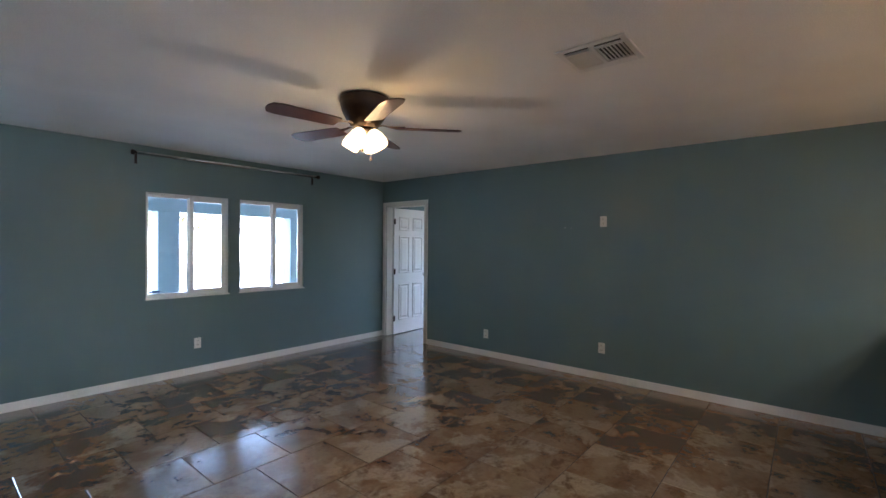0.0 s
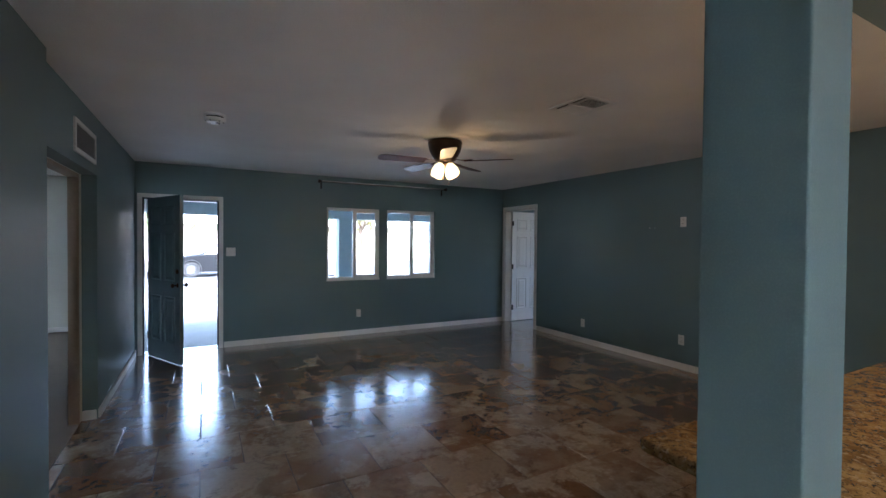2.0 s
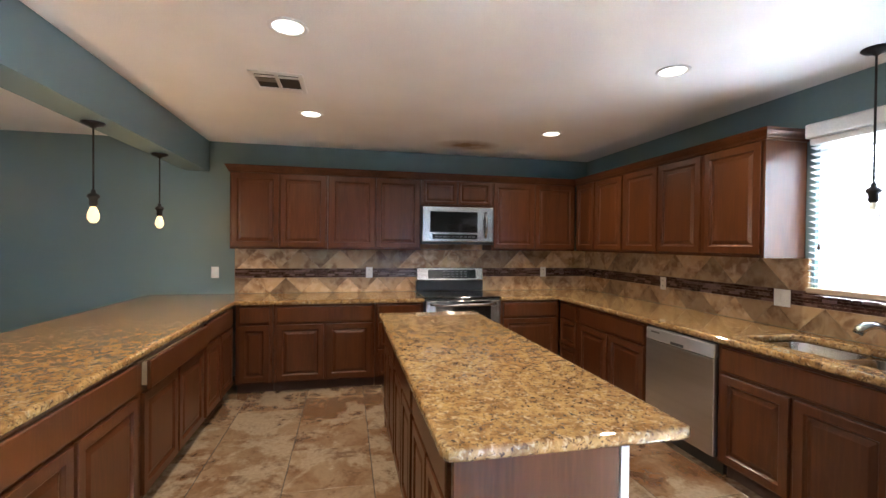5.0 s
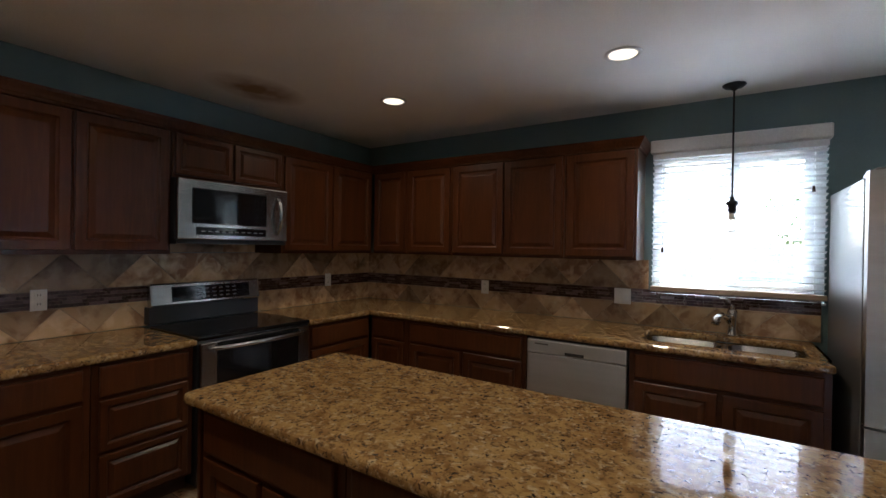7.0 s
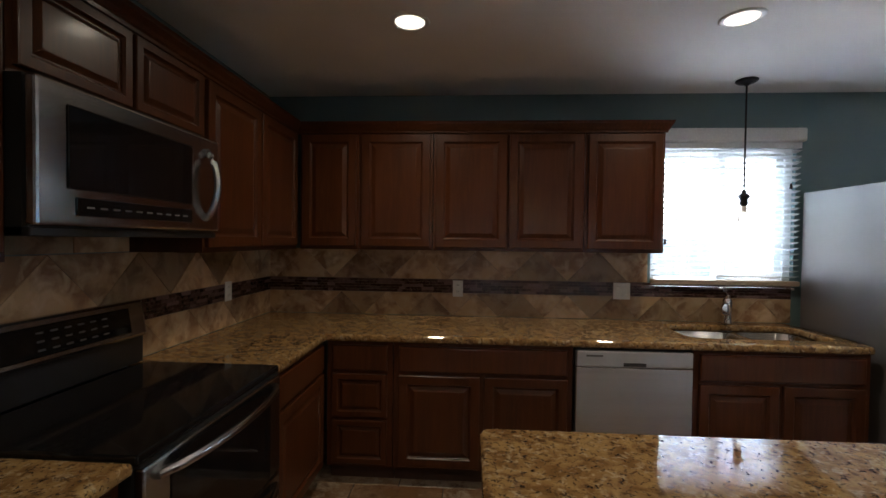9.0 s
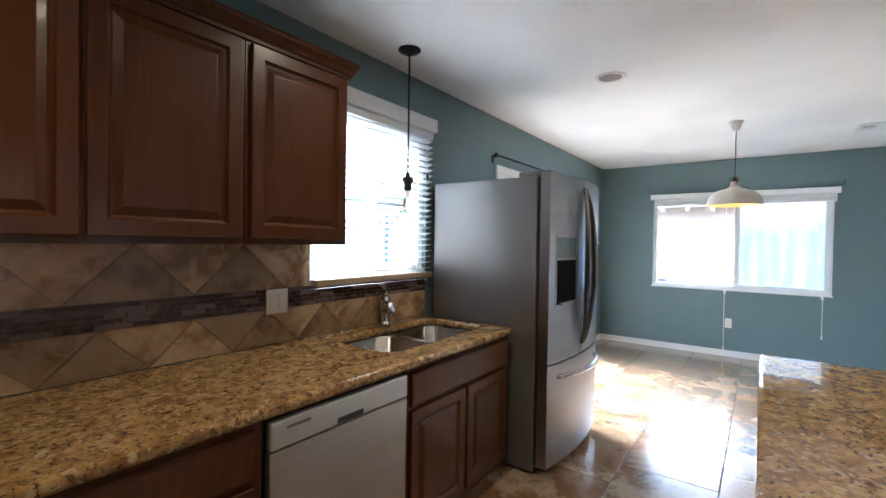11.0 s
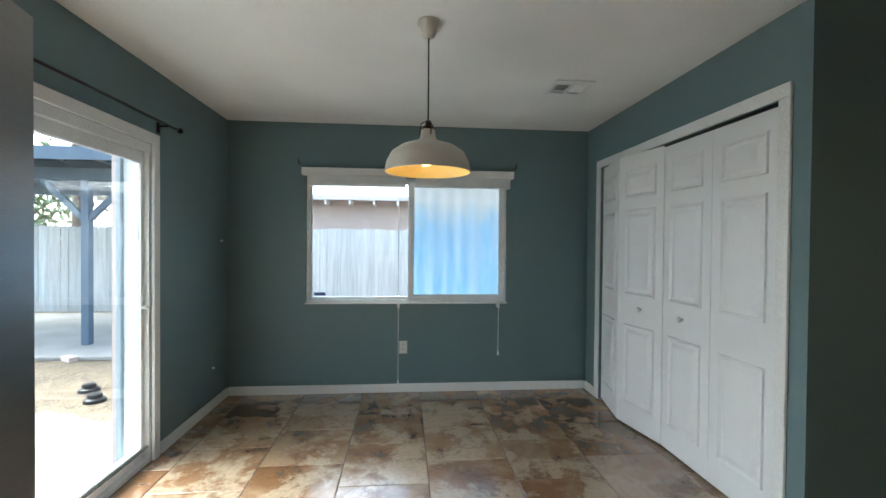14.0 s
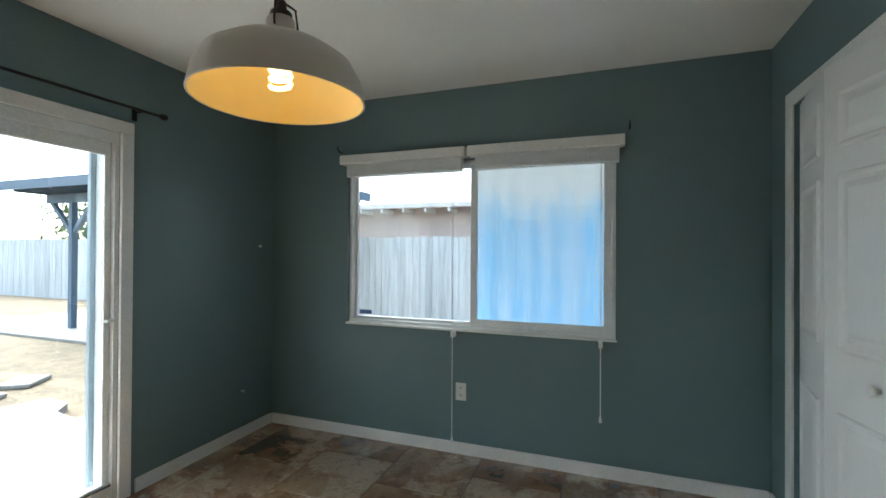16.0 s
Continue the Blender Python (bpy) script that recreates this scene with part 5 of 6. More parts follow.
# ---- sliding glass door ----
sg = thing("sliding_glass_door", (-5.65, -10.65, 0), "white framed sliding glass door to the back yard", "door")
f = face_on((-4.68, -10.575, 0), W, N_)
fm = part("door_frame", box(0, 0.045, 0, 1.96, -0.15, -0.002, m=f), VINYL, sg)
part("frame_side", box(1.873, 1.895, 0, 1.96, -0.15, -0.002, m=f), VINYL, fm)
part("frame_head", box(0.045, 1.873, 1.905, 1.96, -0.15, -0.002, m=f), VINYL, fm)
part("track", box(0.045, 1.873, 0.0, 0.03, -0.15, -0.002, m=f), VINYL, fm)
for x0, x1, d, st, nm in ((0.05, 0.97, -0.095, 0.045, "sliding_panel"), (0.92, 1.870, -0.045, 0.030, "fixed_panel")):
    body = part(nm, box(x0, x1, 0.032, 0.11, d - 0.018, d + 0.018, bevel=0.003, m=f), VINYL, sg)
    part("rail", box(x0, x1, 1.835, 1.903, d - 0.018, d + 0.018, bevel=0.003, m=f), VINYL, body)
    part("stile", box(x0, x0 + st, 0.11, 1.835, d - 0.018, d + 0.018, bevel=0.003, m=f), VINYL, body)
    part("stile", box(x1 - st, x1, 0.11, 1.835, d - 0.018, d + 0.018, bevel=0.003, m=f), VINYL, body)
    p = part("pane", box(x0 + st, x1 - st, 0.11, 1.835, d - 0.003, d + 0.003, m=f), PANE, body)
    p.visible_shadow = False
part("security_bar", tube(bmesh.new(), [f @ Vector((0.96, 0.10, -0.012)), f @ Vector((1.868, 0.10, -0.012))], 0.011, 10), STEEL, sg, "grey security bar along the track")
part("latch", tube(bmesh.new(), [f @ Vector((1.85, 0.96, -0.03)), f @ Vector((1.85, 0.96, -0.012)), f @ Vector((1.885, 0.96, -0.008))], 0.010, 10), VINYL, sg)

# ---- outside ----
GZ = -0.12
solid("ground", box(-400, 400, -400, 400, GZ - 0.5, GZ), GRAVEL, kind="structure")
solid("ground_front_drive", box(-14, 12, 2.4, 12.5, GZ, GZ + 0.012), CONCRETE, kind="structure")
solid("porch_slab", box(-5.75, 3.2, 0.15, 2.4, GZ, -0.02), CONCRETE, kind="structure")
solid("road", box(-80, 80, 13.0, 21.0, GZ, GZ + 0.010), ASPHALT, kind="structure")
edge_rnd = random.Random(5)
outline = [(-4.2, -10.727), (-7.5, -10.87)]
for k in range(14):
    outline.append((-7.48 + 0.10 * math.sin(k * 0.9) + edge_rnd.uniform(-0.05, 0.05), -11.05 - 0.15 * k))
for k in range(16):
    outline.append((-7.2 + 0.19 * k, -13.15 + 0.08 * math.sin(k) + edge_rnd.uniform(-0.04, 0.04)))
bm = bmesh.new()
bm.faces.new([bm.verts.new((x, y, GZ)) for x, y in outline])
got = bmesh.ops.extrude_face_region(bm, geom=list(bm.faces))
bmesh.ops.translate(bm, verts=[v for v in got["geom"] if isinstance(v, bmesh.types.BMVert)], vec=(0, 0, 0.065))
solid("pavement_back_step", bm, CONCRETE, kind="structure")
solid("pavement_patio", box(-12.9, -9.45, -19.5, -12.6, GZ, GZ + 0.05, bevel=0.01), CONCRETE, kind="structure")
wall("porch_beam", 'x', 1.9, 2.12, -5.75, 3.2, 1.89, TOP, PALEPOST)
for x in (-2.42, -0.35):
    solid("porch_post", box(x - 0.14, x + 0.14, 1.88, 2.14, -0.02, 1.89, bevel=0.008), PALEPOST, "blue-grey painted square porch post", "post", group="porch posts")
solid("back_jamb_post", box(-6.575, -6.528, -10.756, -10.729, -0.05, 2.3, bevel=0.004), PALEPOST, "blue-grey painted post outside the sliding door", "post")
wall("wall_gable_back", 'x', -10.86, -10.73, -7.9, -6.66, GZ, 2.5, STUCCO)


# patio cover
pc = thing("patio_cover", (-11.13, -15.0, GZ), "blue-grey wooden patio cover with a flat panel roof", "patio cover")
for x in (-10.13, -12.33):
    for y in (-13.35, -17.07):
        part("post", box(x - 0.05, x + 0.05, y - 0.05, y + 0.05, GZ + 0.05, 2.18, bevel=0.005), BLUEWOOD, pc)
        for sy in (-1, 1):
            m = Matrix.Translation((x, y + sy * 0.28, 1.90)) @ pose(0, 0, 0, 45 * -sy)
            part("brace", box(-0.035, 0.035, -0.035, 0.035, -0.40, 0.40, m=m), BLUEWOOD, pc)
    part("beam", box(x - 0.05, x + 0.05, -17.75, -12.75, 2.18, 2.34, bevel=0.004), BLUEWOOD, pc)
for k in range(11):
    y = -17.8 + k * 0.5
    part("rafter", box(-12.83, -9.63, y - 0.02, y + 0.02, 2.34, 2.46), BLUEWOOD, pc)
part("roof_panel", box(-12.93, -9.53, -18.0, -12.65, 2.46, 2.49), ROOFTIN, pc)
part("fascia", box(-9.565, -9.525, -18.05, -12.6, 2.36, 2.52), BLUEWOOD, pc)
part("fascia", box(-12.93, -9.57, -12.64, -12.605, 2.36, 2.52), BLUEWOOD, pc)


def fence(name, p0, p1, h, label):
    p0, p1 = Vector((*p0, GZ)), Vector((*p1, GZ))
    d = p1 - p0
    t = thing(name, p0, label, "fence")
    ang = math.atan2(d.y, d.x)
    count = int(d.length / 0.145)
    mesh = None
    for k in range(count):
        q = Vector((d.length * (k + 0.5) / count, random.uniform(-0.006, 0.006), 0))
        if mesh is None:
            bm = bmesh.new()
            pts = [(-0.069, 0), (0.069, 0), (0.069, h - 0.03), (0.045, h), (-0.045, h), (-0.069, h - 0.03)]
            a = [bm.verts.new((x, -0.009, z)) for x, z in pts]
            b = [bm.verts.new((x, 0.009, z)) for x, z in pts]
            bm.faces.new(a)
            bm.faces.new(b)
            for i in range(6):
                bm.faces.new((a[i], a[(i + 1) % 6], b[(i + 1) % 6], b[i]))
            bmesh.ops.recalc_face_normals(bm, faces=bm.faces)
            mesh = bpy.data.meshes.new("board")
            bm.to_mesh(mesh)
            bm.free()
            mesh.materials.append(FENCE)
        o = new("board", mesh)
        o.parent = t
        o.matrix_basis = Matrix.Rotation(ang, 4, 'Z') @ Matrix.Translation((q.x, q.y, random.uniform(-0.02, 0.01))) @ pose(0, 0, 0, 0, random.uniform(-0.4, 0.4), 0)
    for z in (0.35, h - 0.3):
        m = Matrix.Translation(p0) @ Matrix.Rotation(ang, 4, 'Z')
        part("rail", box(0, d.length, 0.012, 0.05, z, z + 0.09, m=m), FENCE, t)


fence("fence", (-13.4, -29), (-13.4, -4), 1.77, "weathered grey wooden picket fence along the yard")
fence("back_fence", (8, -29), (-13.3, -29), 1.75, "weathered grey wooden fence at the end of the yard")

# neighbour's house beyond the dining window
nh = thing("neighbour_house", (-18, -11, GZ), "low pinkish stucco house with a pale shingle roof", "house")
part("wall", box(-22, -15.6, -16.0, -4.0, GZ, 2.55), STUCCO, nh)
bm = bmesh.new()
v = [bm.verts.new(c) for c in ((-14.9, -16.6, 2.42), (-14.9, -3.4, 2.42), (-19, -3.4, 3.9), (-19, -16.6, 3.9), (-22.7, -3.4, 2.42), (-22.7, -16.6, 2.42))]
u2 = [bm.verts.new(w.co + Vector((0, 0, 0.12))) for w in v]
for a, b, c, d in ((0, 1, 2, 3), (3, 2, 4, 5)):
    bm.faces.new((v[a], v[b], v[c], v[d]))
    bm.faces.new((u2[a], u2[b], u2[c], u2[d]))
bm.faces.new((v[0], v[1], u2[1], u2[0]))
bm.faces.new((v[0], v[3], u2[3], u2[0]))
bm.faces.new((v[1], v[2], u2[2], u2[1]))
roof = part("roof", bm, SHINGLE, nh)
for k in range(22):
    y = -16.4 + k * 0.6
    part("rafter_tail", box(-15.6, -14.93, y - 0.025, y + 0.025, 2.32, 2.43), WHITE, nh)

# blue sheet behind the right half of the dining window
SHEET = material("blue_plastic_sheet", (0.56, 0.78, 0.95), 0.5, second=(0.70, 0.83, 0.95), third=(0.76, 0.86, 0.95), scale=1.5, fine=11, stretch=(1, 5, 0.55), bump=0.1, bump_size=0.01, spread=(0.42, 0.60))
# the colour turns patchily to near white towards the top
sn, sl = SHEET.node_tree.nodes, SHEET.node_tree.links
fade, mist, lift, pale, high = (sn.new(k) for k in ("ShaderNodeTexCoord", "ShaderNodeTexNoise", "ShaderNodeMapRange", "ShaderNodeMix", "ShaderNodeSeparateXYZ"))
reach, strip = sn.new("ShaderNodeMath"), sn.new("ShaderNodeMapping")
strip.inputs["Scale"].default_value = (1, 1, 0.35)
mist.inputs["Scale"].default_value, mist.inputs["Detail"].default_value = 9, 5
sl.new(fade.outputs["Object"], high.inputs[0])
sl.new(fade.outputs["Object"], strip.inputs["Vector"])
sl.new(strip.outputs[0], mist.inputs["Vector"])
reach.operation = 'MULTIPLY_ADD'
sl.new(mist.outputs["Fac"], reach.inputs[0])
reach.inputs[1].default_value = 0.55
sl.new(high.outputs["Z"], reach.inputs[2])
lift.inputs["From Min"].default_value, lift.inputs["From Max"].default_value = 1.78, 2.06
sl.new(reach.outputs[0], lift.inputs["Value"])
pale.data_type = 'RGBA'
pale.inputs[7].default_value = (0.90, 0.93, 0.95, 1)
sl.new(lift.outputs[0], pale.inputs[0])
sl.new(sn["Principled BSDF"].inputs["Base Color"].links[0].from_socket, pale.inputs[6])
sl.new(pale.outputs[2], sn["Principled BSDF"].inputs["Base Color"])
thin, both = sn.new("ShaderNodeBsdfTranslucent"), sn.new("ShaderNodeMixShader")
sl.new(sn["Principled BSDF"].inputs["Base Color"].links[0].from_socket, thin.inputs["Color"])
sl.new(sn["Principled BSDF"].outputs[0], both.inputs[1])
sl.new(thin.outputs[0], both.inputs[2])
both.inputs[0].default_value = 0.75
sl.new(both.outputs[0], sn["Material Output"].inputs["Surface"])
bm = bmesh.new()
prev = None
for k in range(49):
    y = -8.99 + 0.96 * k / 48
    x = -7.99 + 0.004 * math.sin(k * 0.9)
    col = [bm.verts.new((x - t * 1.0, y, z)) for t, z in ((0, 0.70), (0, 1.10), (0, 1.45), (0, 1.94))]
    if prev:
        for a in range(3):
            bm.faces.new((prev[a], col[a], col[a + 1], prev[a + 1]))
    prev = col
ob = solid("blue_sheet", bm, SHEET, "blue corrugated plastic sheet, paler along its top", "plastic sheet")
md = ob.modifiers.new("thickness", 'SOLIDIFY')
md.thickness = 0.002
solid("sheet_batten", box(-8.03, -7.96, -9.0, -8.02, GZ, 0.70, bevel=0.004), FENCE, "weathered wooden stand under a blue plastic sheet", "batten")


def tree(name, at, h, crown_r, leaf_mat, label, seed, leaves=900, leaf_size=0.16):
    rnd = random.Random(seed)
    t = thing(name, at, label, "tree")
    bm = bmesh.new()
    x, y, z = at
    tube(bm, [(x, y, z), (x + 0.05, y, z + h * 0.25), (x - 0.04, y + 0.06, z + h * 0.5), (x + 0.05, y, z + h * 0.72)], [0.16, 0.13, 0.10, 0.05], 8)
    tips = []
    for k in range(9):
        a, e = k * 2.4 + rnd.random(), rnd.uniform(0.2, 1.0)
        s = Vector((x, y, z + h * rnd.uniform(0.35, 0.6)))
        q = s + Vector((math.cos(a) * crown_r * 0.75, math.sin(a) * crown_r * 0.75, crown_r * e))
        mid = (s + q) / 2 + Vector((0, 0, -0.1))
        tube(bm, [s, mid, q], [0.055, 0.035, 0.012], 6)
        tips += [mid, q]
    part("trunk", bm, BARK, t)
    bm = bmesh.new()
    for k in range(leaves):
        c = rnd.choice(tips) + Vector((rnd.gauss(0, 1), rnd.gauss(0, 1), rnd.gauss(0, 0.7))) * crown_r * 0.33
        m = Matrix.Translation(c) @ Euler((rnd.uniform(0, 6), rnd.uniform(0, 6), rnd.uniform(0, 6))).to_matrix().to_4x4()
        s = leaf_size * rnd.uniform(0.6, 1.3)
        vs = [bm.verts.new(m @ Vector(p)) for p in ((-s, 0, 0), (0, -s * 0.4, 0.02), (s, 0, 0), (0, s * 0.4, 0.02))]
        bm.faces.new(vs)
    part("crown", bm, leaf_mat, t)


tree("tree", (-16.5, -19.5, GZ), 3.6, 1.9, LEAF, "leafy green tree beyond the back fence", 3)
tree("tree", (-18.0, -28.6, GZ), 3.2, 1.5, LEAF, "leafy green tree beyond the back fence", 4)
tree("tree", (-7.0, -33.0, GZ), 3.8, 2.0, LEAF, "leafy green tree beyond the back fence", 5)
tree("tree", (3.6, 19.5, GZ), 5.0, 2.3, YELLOWLEAF, "yellow-green tree across the street", 6)
tree("tree", (-7.8, 26, GZ), 5.5, 2.6, LEAF, "green tree across the street", 7)
for x, y, h in ((-15.2, -17.0, 6.5),):
    solid("utility_pole", tube(bmesh.new(), [(x, y, GZ), (x, y, h)], [0.12, 0.09], 10), BARK, "brown wooden utility pole behind the fence", "pole")

# house across the street
fh = thing("street_house", (2, 30, GZ), "pale stucco house across the street", "house")
part("wall", box(-9, 14, 29, 36, GZ, 2.7), STUCCO, fh)
bm = bmesh.new()
v = [bm.verts.new(c) for c in ((-9.6, 28.4, 2.6), (14.6, 28.4, 2.6), (14.6, 32.5, 4.1), (-9.6, 32.5, 4.1), (14.6, 36.6, 2.6), (-9.6, 36.6, 2.6))]
for q in ((0, 1, 2, 3), (3, 2, 4, 5), (0, 3, 5), (1, 2, 4)):
    bm.faces.new([v[i] for i in q])
part("roof", bm, SHINGLE, fh)
for x in (-6, 1.5, 6.6, 11):
    w = part("window", box(x, x + 1.5, 28.97, 29.0, 0.95, 2.1), VINYL, fh)
    part("pane", box(x + 0.06, x + 1.44, 28.955, 28.969, 1.01, 2.04), PLATE, w)


# parked car
def car(name, at, turn, label):
    t = thing(name, (0, 0, 0), label, "car")
    side = [(-2.25, 0.38), (-2.30, 0.55), (-2.22, 0.74), (-1.45, 0.90), (-1.05, 0.95), (-0.35, 1.36), (0.55, 1.42), (1.10, 1.36), (1.75, 1.02), (2.18, 0.98), (2.28, 0.80), (2.25, 0.40)]
    bm = bmesh.new()
    rows = []
    for yy, k in ((-0.90, 0.95), (-0.86, 1.0), (0.86, 1.0), (0.90, 0.95)):
        rows.append([bm.verts.new((x * (0.985 if abs(yy) > 0.88 else 1), yy * (0.78 if z > 1.1 else 1.0), 0.30 + (z - 0.30) * k)) for x, z in side] + [bm.verts.new((x, yy, 0.22)) for x in (1.9, -1.9)])
    for a, b in zip(rows, rows[1:]):
        for i in range(len(a)):
            bm.faces.new((a[i], a[(i + 1) % len(a)], b[(i + 1) % len(a)], b[i]))
    bm.faces.new(rows[0])
    bm.faces.new(rows[-1])
    body = part("body", bm, CARPAINT, t)
    for s in (-1, 1):
        for x0, x1 in ((-0.72, 0.12), (0.18, 1.0)):
            bm = bmesh.new()
            lo, hi = 0.97, 1.30
            vs = [bm.verts.new((x, s * yy, z)) for x, yy, z in ((x0 - (0.2 if x0 < 0 else 0), 0.90, lo), (x1 + (0.25 if x1 > 0.5 else 0), 0.90, lo), (x1, 0.735, hi), (x0 + (0.22 if x0 < 0 else 0), 0.735, hi))]
            bm.faces.new(vs)
            part("side_window", bm, BLACKGLASS, body)
        part("headlight", box(-2.24, -2.0, s * 0.80 - 0.08, s * 0.80 + 0.08, 0.62, 0.72, bevel=0.02), ALLOY, body)
        for x in (-1.40, 1.38):
            w = Matrix.Translation((x, s * 0.82, 0.33)) @ pose(0, 0, 0, 90)
            wheel = part("wheel", lathe(bmesh.new(), [(0.20, -0.10), (0.31, -0.10), (0.33, -0.06), (0.33, 0.06), (0.31, 0.10), (0.20, 0.10)], m=w), TYRE, t)
            bm = lathe(bmesh.new(), [(0.20, -0.09), (0.215, -0.095), (0.215, 0.095), (0.20, 0.09)], m=w)
            for k in range(10):
                box(-0.012, 0.012, 0.03, 0.205, -0.092, 0.092, bm=bm, m=w @ pose(0, 0, 0, 0, 0, 36 * k))
            part("rim", bm, ALLOY, wheel)
            arch = lathe(bmesh.new(), [(0.36, -0.105), (0.385, -0.105), (0.385, 0.0), (0.36, 0.0)], m=Matrix.Translation((x, s * 0.865, 0.34)) @ pose(0, 0, 0, 90 * s))
            part("wheel_arch", arch, BLACK, body)
    t.matrix_basis = Matrix.Translation(at) @ pose(0, 0, 0, 0, 0, turn)


car("car", (-3.95, 15.2, GZ + 0.01), 0, "dark grey sedan parked along the street")
car("car", (-9.6, 15.3, GZ + 0.01), 0, "dark grey sedan parked along the street behind another")
for x, y in ((-8.0, -11.85), (-7.85, -12.45), (-8.3, -12.1)):
    t = thing("garden_light", (x, y, GZ), "small round black solar garden light in gravel", "garden light", "garden lights")
    part("base", lathe(bmesh.new(), [(0.09, 0), (0.085, 0.03), (0.05, 0.045)], (x, y, GZ)), IRON, t)
    part("cap", lathe(bmesh.new(), [(0.05, 0.045), (0.06, 0.05), (0.055, 0.075), (0, 0.085)], (x, y, GZ)), IRON, t)
solid("brick", box(-0.10, 0.10, -0.05, 0.05, 0, 0.06, bevel=0.006, m=pose(-9.45, -13.1, GZ, 0, 0, 60)), STUCCO, "single red brick lying on the gravel", "brick")
for i, (x, y, w, h, a) in enumerate(((-7.3, -13.75, 0.5, 0.35, 10), (-7.9, -14.0, 0.4, 0.3, 35))):
    solid("stepping_stone", box(-w / 2, w / 2, -h / 2, h / 2, 0, 0.05, bevel=0.015, m=pose(x, y, GZ, 0, 0, a)), CONCRETE, "flat grey stepping stone in the gravel", "stone", group="stepping stones")

# ---- splashback ----
SPGROUT = material("tan_grout", (0.24, 0.17, 0.11), 0.9, scale=9, fine=180)
spl = thing("splashback_base", (-0.2, -10.5, 0.86), kind="structure")
part("grout", box(-3.655, -0.001, -10.574, -10.569, CT + 0.0005, 1.098), SPGROUT, spl)
part("grout", box(-2.70, -0.001, -10.574, -10.569, 1.10, UB - 0.001), SPGROUT, spl)
part("grout", box(-0.006, -0.001, -10.568, -6.545, CT + 0.0005, UB - 0.001), SPGROUT, spl)


def prism(f, pts, d0, d1):
    bm = bmesh.new()
    c = sum((Vector(p) for p in pts), Vector((0, 0))) / len(pts)
    sh = [c + (Vector(p) - c) * (1 - 0.0025 / max((Vector(p) - c).length, 0.01)) for p in pts]
    a = [bm.verts.new(f @ Vector((p.x, p.y, d0))) for p in sh]
    b = [bm.verts.new(f @ Vector((p.x, p.y, d1))) for p in sh]
    bm.faces.new(b)
    for i in range(len(a)):
        bm.faces.new((a[i], a[(i + 1) % len(a)], b[(i + 1) % len(a)], b[i]))
    return bm


def clip(pts, lo, hi):
    for k, keep in ((lo, 1), (hi, -1)):
        out = []
        for i, p in enumerate(pts):
            q = pts[(i + 1) % len(pts)]
            if (p[0] - k) * keep >= 0:
                out.append(p)
            if (p[0] - k) * (q[0] - k) < 0:
                s = (k - p[0]) / (q[0] - p[0])
                out.append((k, p[1] + (q[1] - p[1]) * s))
        pts = out
        if len(pts) < 3:
            return []
    return pts


B0, B1 = 1.027, 1.122


def splash_run(f, length, phase, top_end=None):
    for z0, z1, end in ((CT + 0.002, B0 - 0.002, length), (B1 + 0.002, UB - 0.002, top_end or length)):
        h = z1 - z0
        k = -2
        while (k - 1) * h + phase < end:
            x = k * h + phase
            tri = [(x, z0), (x + 2 * h, z0), (x + h, z1)] if k % 2 == 0 else [(x, z1), (x + h, z0), (x + 2 * h, z1)]
            tri = clip(tri, 0.002, end - 0.002)
            if len(tri) >= 3:
                part("tile", prism(f, tri, 0.0, 0.008), SPLASH, spl)
            k += 1
    bm = bmesh.new()
    rnd = random.Random(11)
    for r in range(5):
        z0 = B0 + (B1 - B0) * r / 5
        x = 0.002
        while x < length - 0.01:
            w = min(rnd.uniform(0.03, 0.12), length - 0.002 - x)
            box(x + 0.001, x + w - 0.001, z0 + 0.001, z0 + (B1 - B0) / 5 - 0.001, 0.0, 0.006 + rnd.uniform(0, 0.003), bm=bm, m=f)
            x += w
    tagged(part("mosaic_band", bm, MOSAIC, spl, "band of dark brown glass mosaic strips"), kind="stuff")


splash_run(face_on((-0.010, -10.569, 0), W, N_), 3.645, 0.05, 2.69)
splash_run(face_on((-0.006, -6.548, 0), S_, W), 4.02, 0.02)

# the course behind the microwave
for y0, y1 in ((-9.233, -8.97), (-8.967, -8.71), (-8.707, -8.448)):
    part("tile", box(-0.014, -0.003, y0, y1, UB + 0.002, 1.42, bevel=0.001), SPLASH, spl)

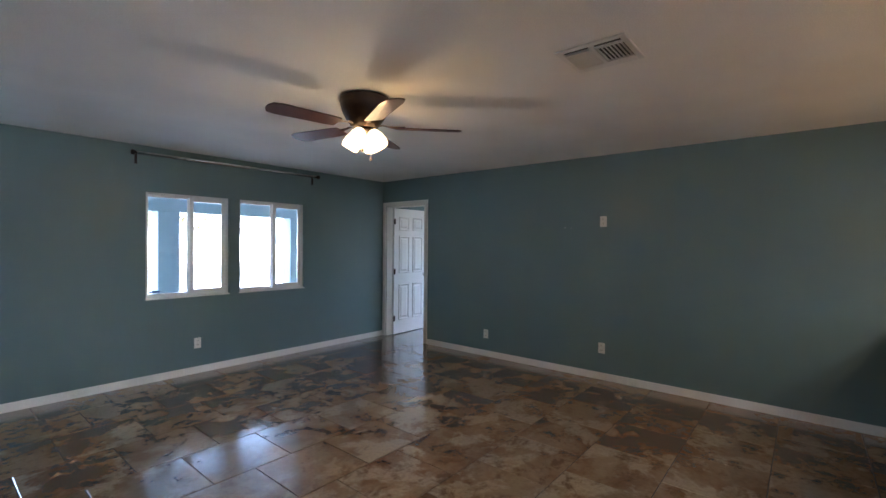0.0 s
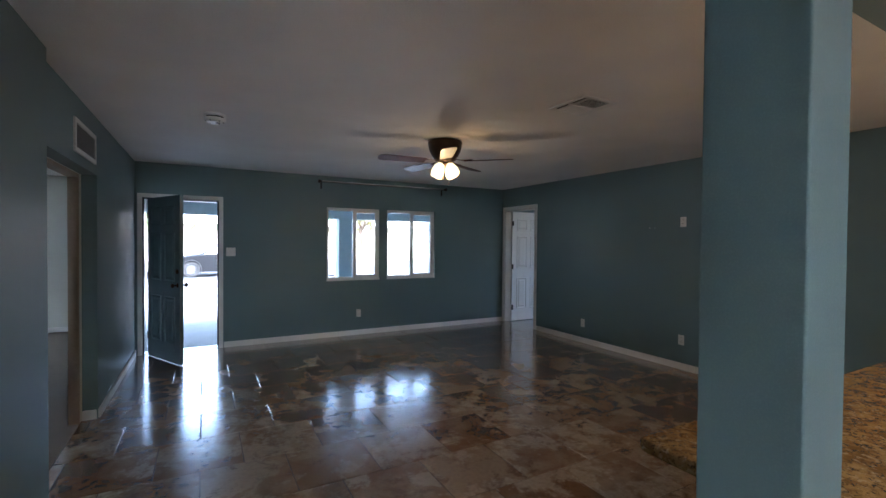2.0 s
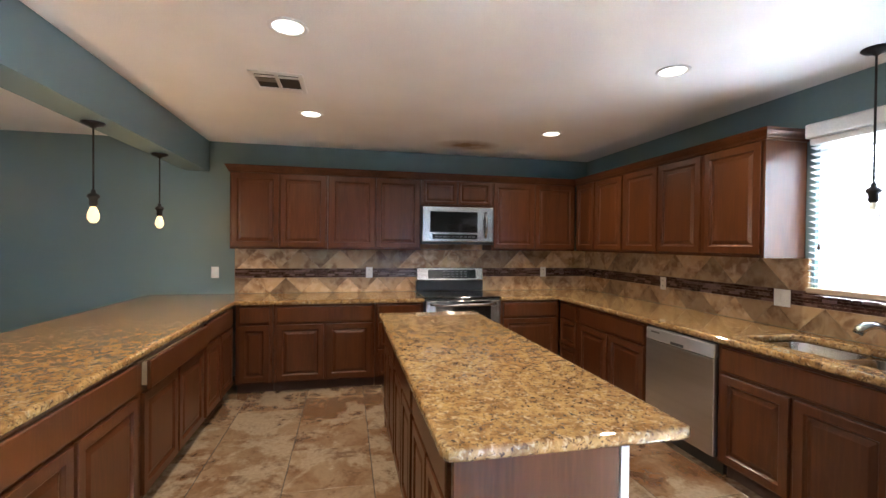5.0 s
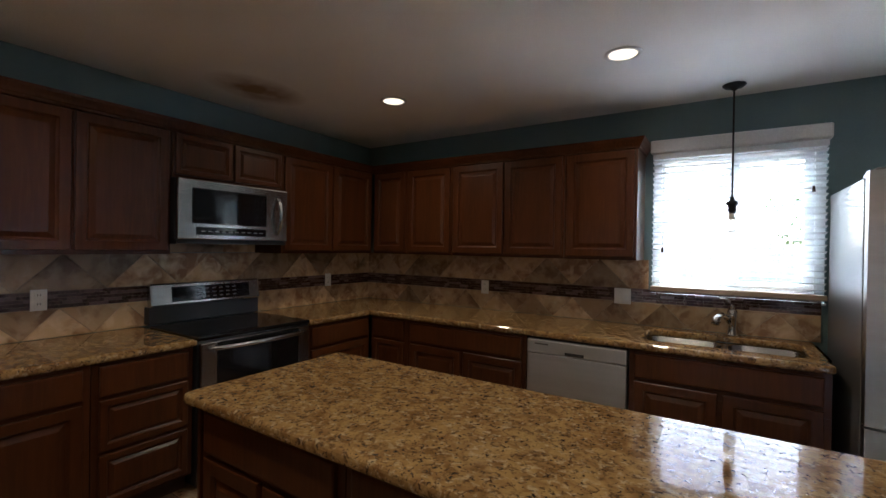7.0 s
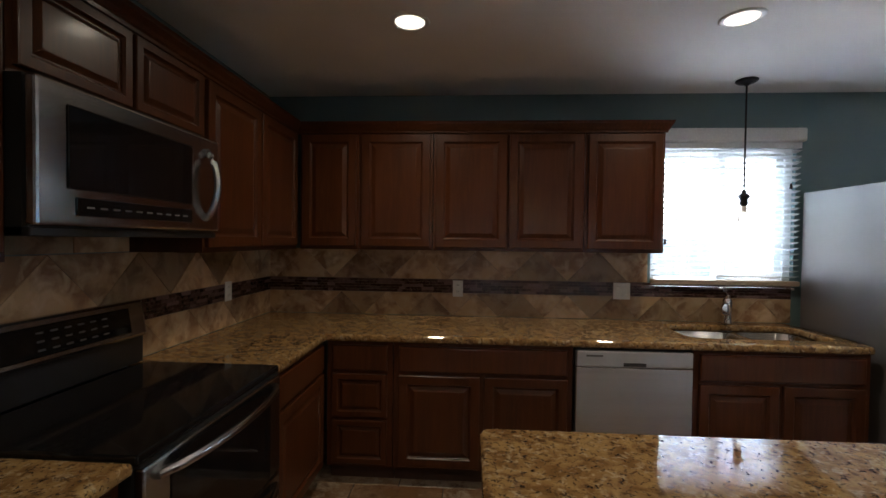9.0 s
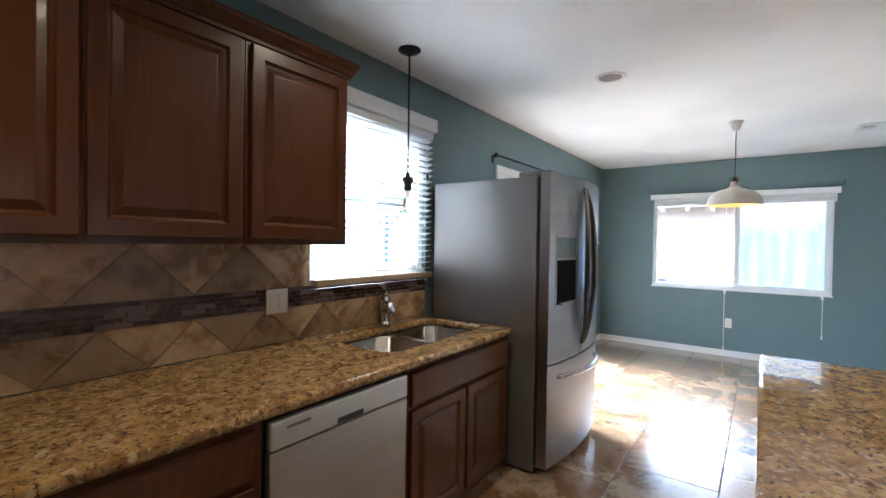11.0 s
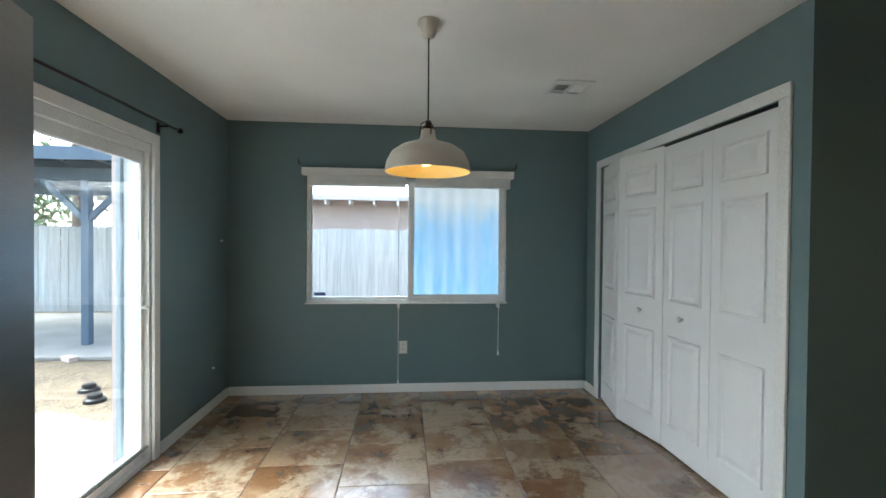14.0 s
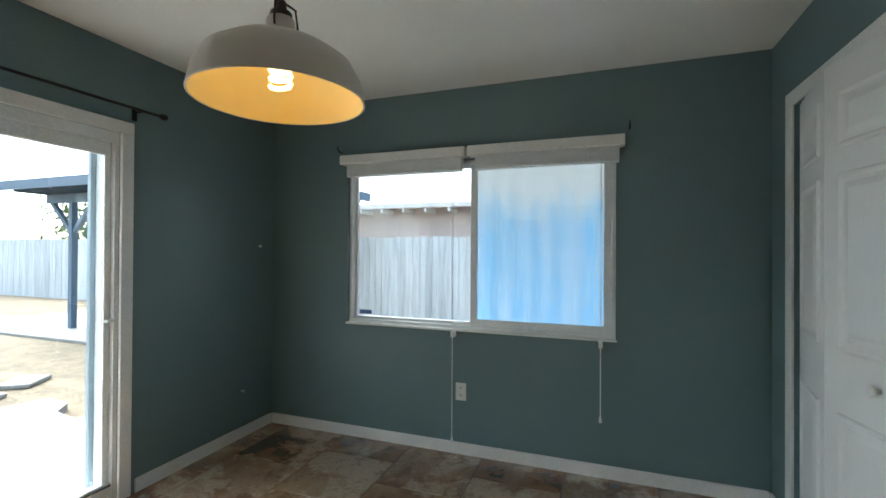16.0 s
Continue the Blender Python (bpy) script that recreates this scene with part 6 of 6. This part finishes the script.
# ---- floor ----
fl = thing("floor", (-3.8, -5.0, 0), kind="structure")
part("screed", box(-7.80, 0.0, -10.62, 0.02, -0.10, -0.004, bm=box(-5.74, 0.0, -0.02, 0.15, -0.10, -0.004)), GROUT, fl)
part("side_room_floor", box(0.0, 3.2, -2.7, 0.0, -0.10, -0.003), TILE, fl)
solid("bedroom_carpet", box(-9.3, -5.735, -4.0, 2.2, -0.10, 0.004), CARPET, kind="structure")
solid("floor_porch_sill", box(-5.55, -4.7, 0.0, 0.15, -0.02, 0.006), STEEL, kind="structure")
TS = 0.512
MESHES = {}


def lay_tiles(x_lo, x_hi, y_lo, y_hi, px, py):
    j = math.floor((y_lo - py) / TS)
    while py + j * TS < y_hi:
        ya, yb = max(py + j * TS, y_lo), min(py + (j + 1) * TS, y_hi)
        sh = px + (TS / 2 if j % 2 else 0)
        i = math.floor((x_lo - sh) / TS)
        while sh + i * TS < x_hi:
            xa, xb = max(sh + i * TS, x_lo), min(sh + (i + 1) * TS, x_hi)
            w, h = xb - xa - 0.005, yb - ya - 0.005
            if w > 0.01 and h > 0.01:
                key = (round(w, 3), round(h, 3))
                if key not in MESHES:
                    bm = bmesh.new()
                    rows = []
                    for inset, z in ((0, -0.004), (0, -0.0015), (0.0025, 0.0)):
                        rows.append([bm.verts.new(c) for c in ((-w / 2 + inset, -h / 2 + inset, z), (w / 2 - inset, -h / 2 + inset, z), (w / 2 - inset, h / 2 - inset, z), (-w / 2 + inset, h / 2 - inset, z))])
                    for a, b in zip(rows, rows[1:]):
                        for k in range(4):
                            bm.faces.new((a[k], a[(k + 1) % 4], b[(k + 1) % 4], b[k]))
                    bm.faces.new(rows[-1])
                    me = bpy.data.meshes.new("tile")
                    bm.to_mesh(me)
                    bm.free()
                    me.materials.append(TILE)
                    MESHES[key] = me
                o = new("tile", MESHES[key])
                o.parent = fl
                o.matrix_basis = Matrix.Translation(Vector(((xa + xb) / 2, (ya + yb) / 2, 0)) - BASE[fl]) @ pose(0, 0, 0, random.uniform(-0.06, 0.06), random.uniform(-0.06, 0.06), 0)
            i += 1
        j += 1


lay_tiles(-5.735, 0.0, -6.19, 0.0, -3.36, -2.985)
lay_tiles(-7.745, 0.0, -10.575, -6.19, -6.455, -8.87)
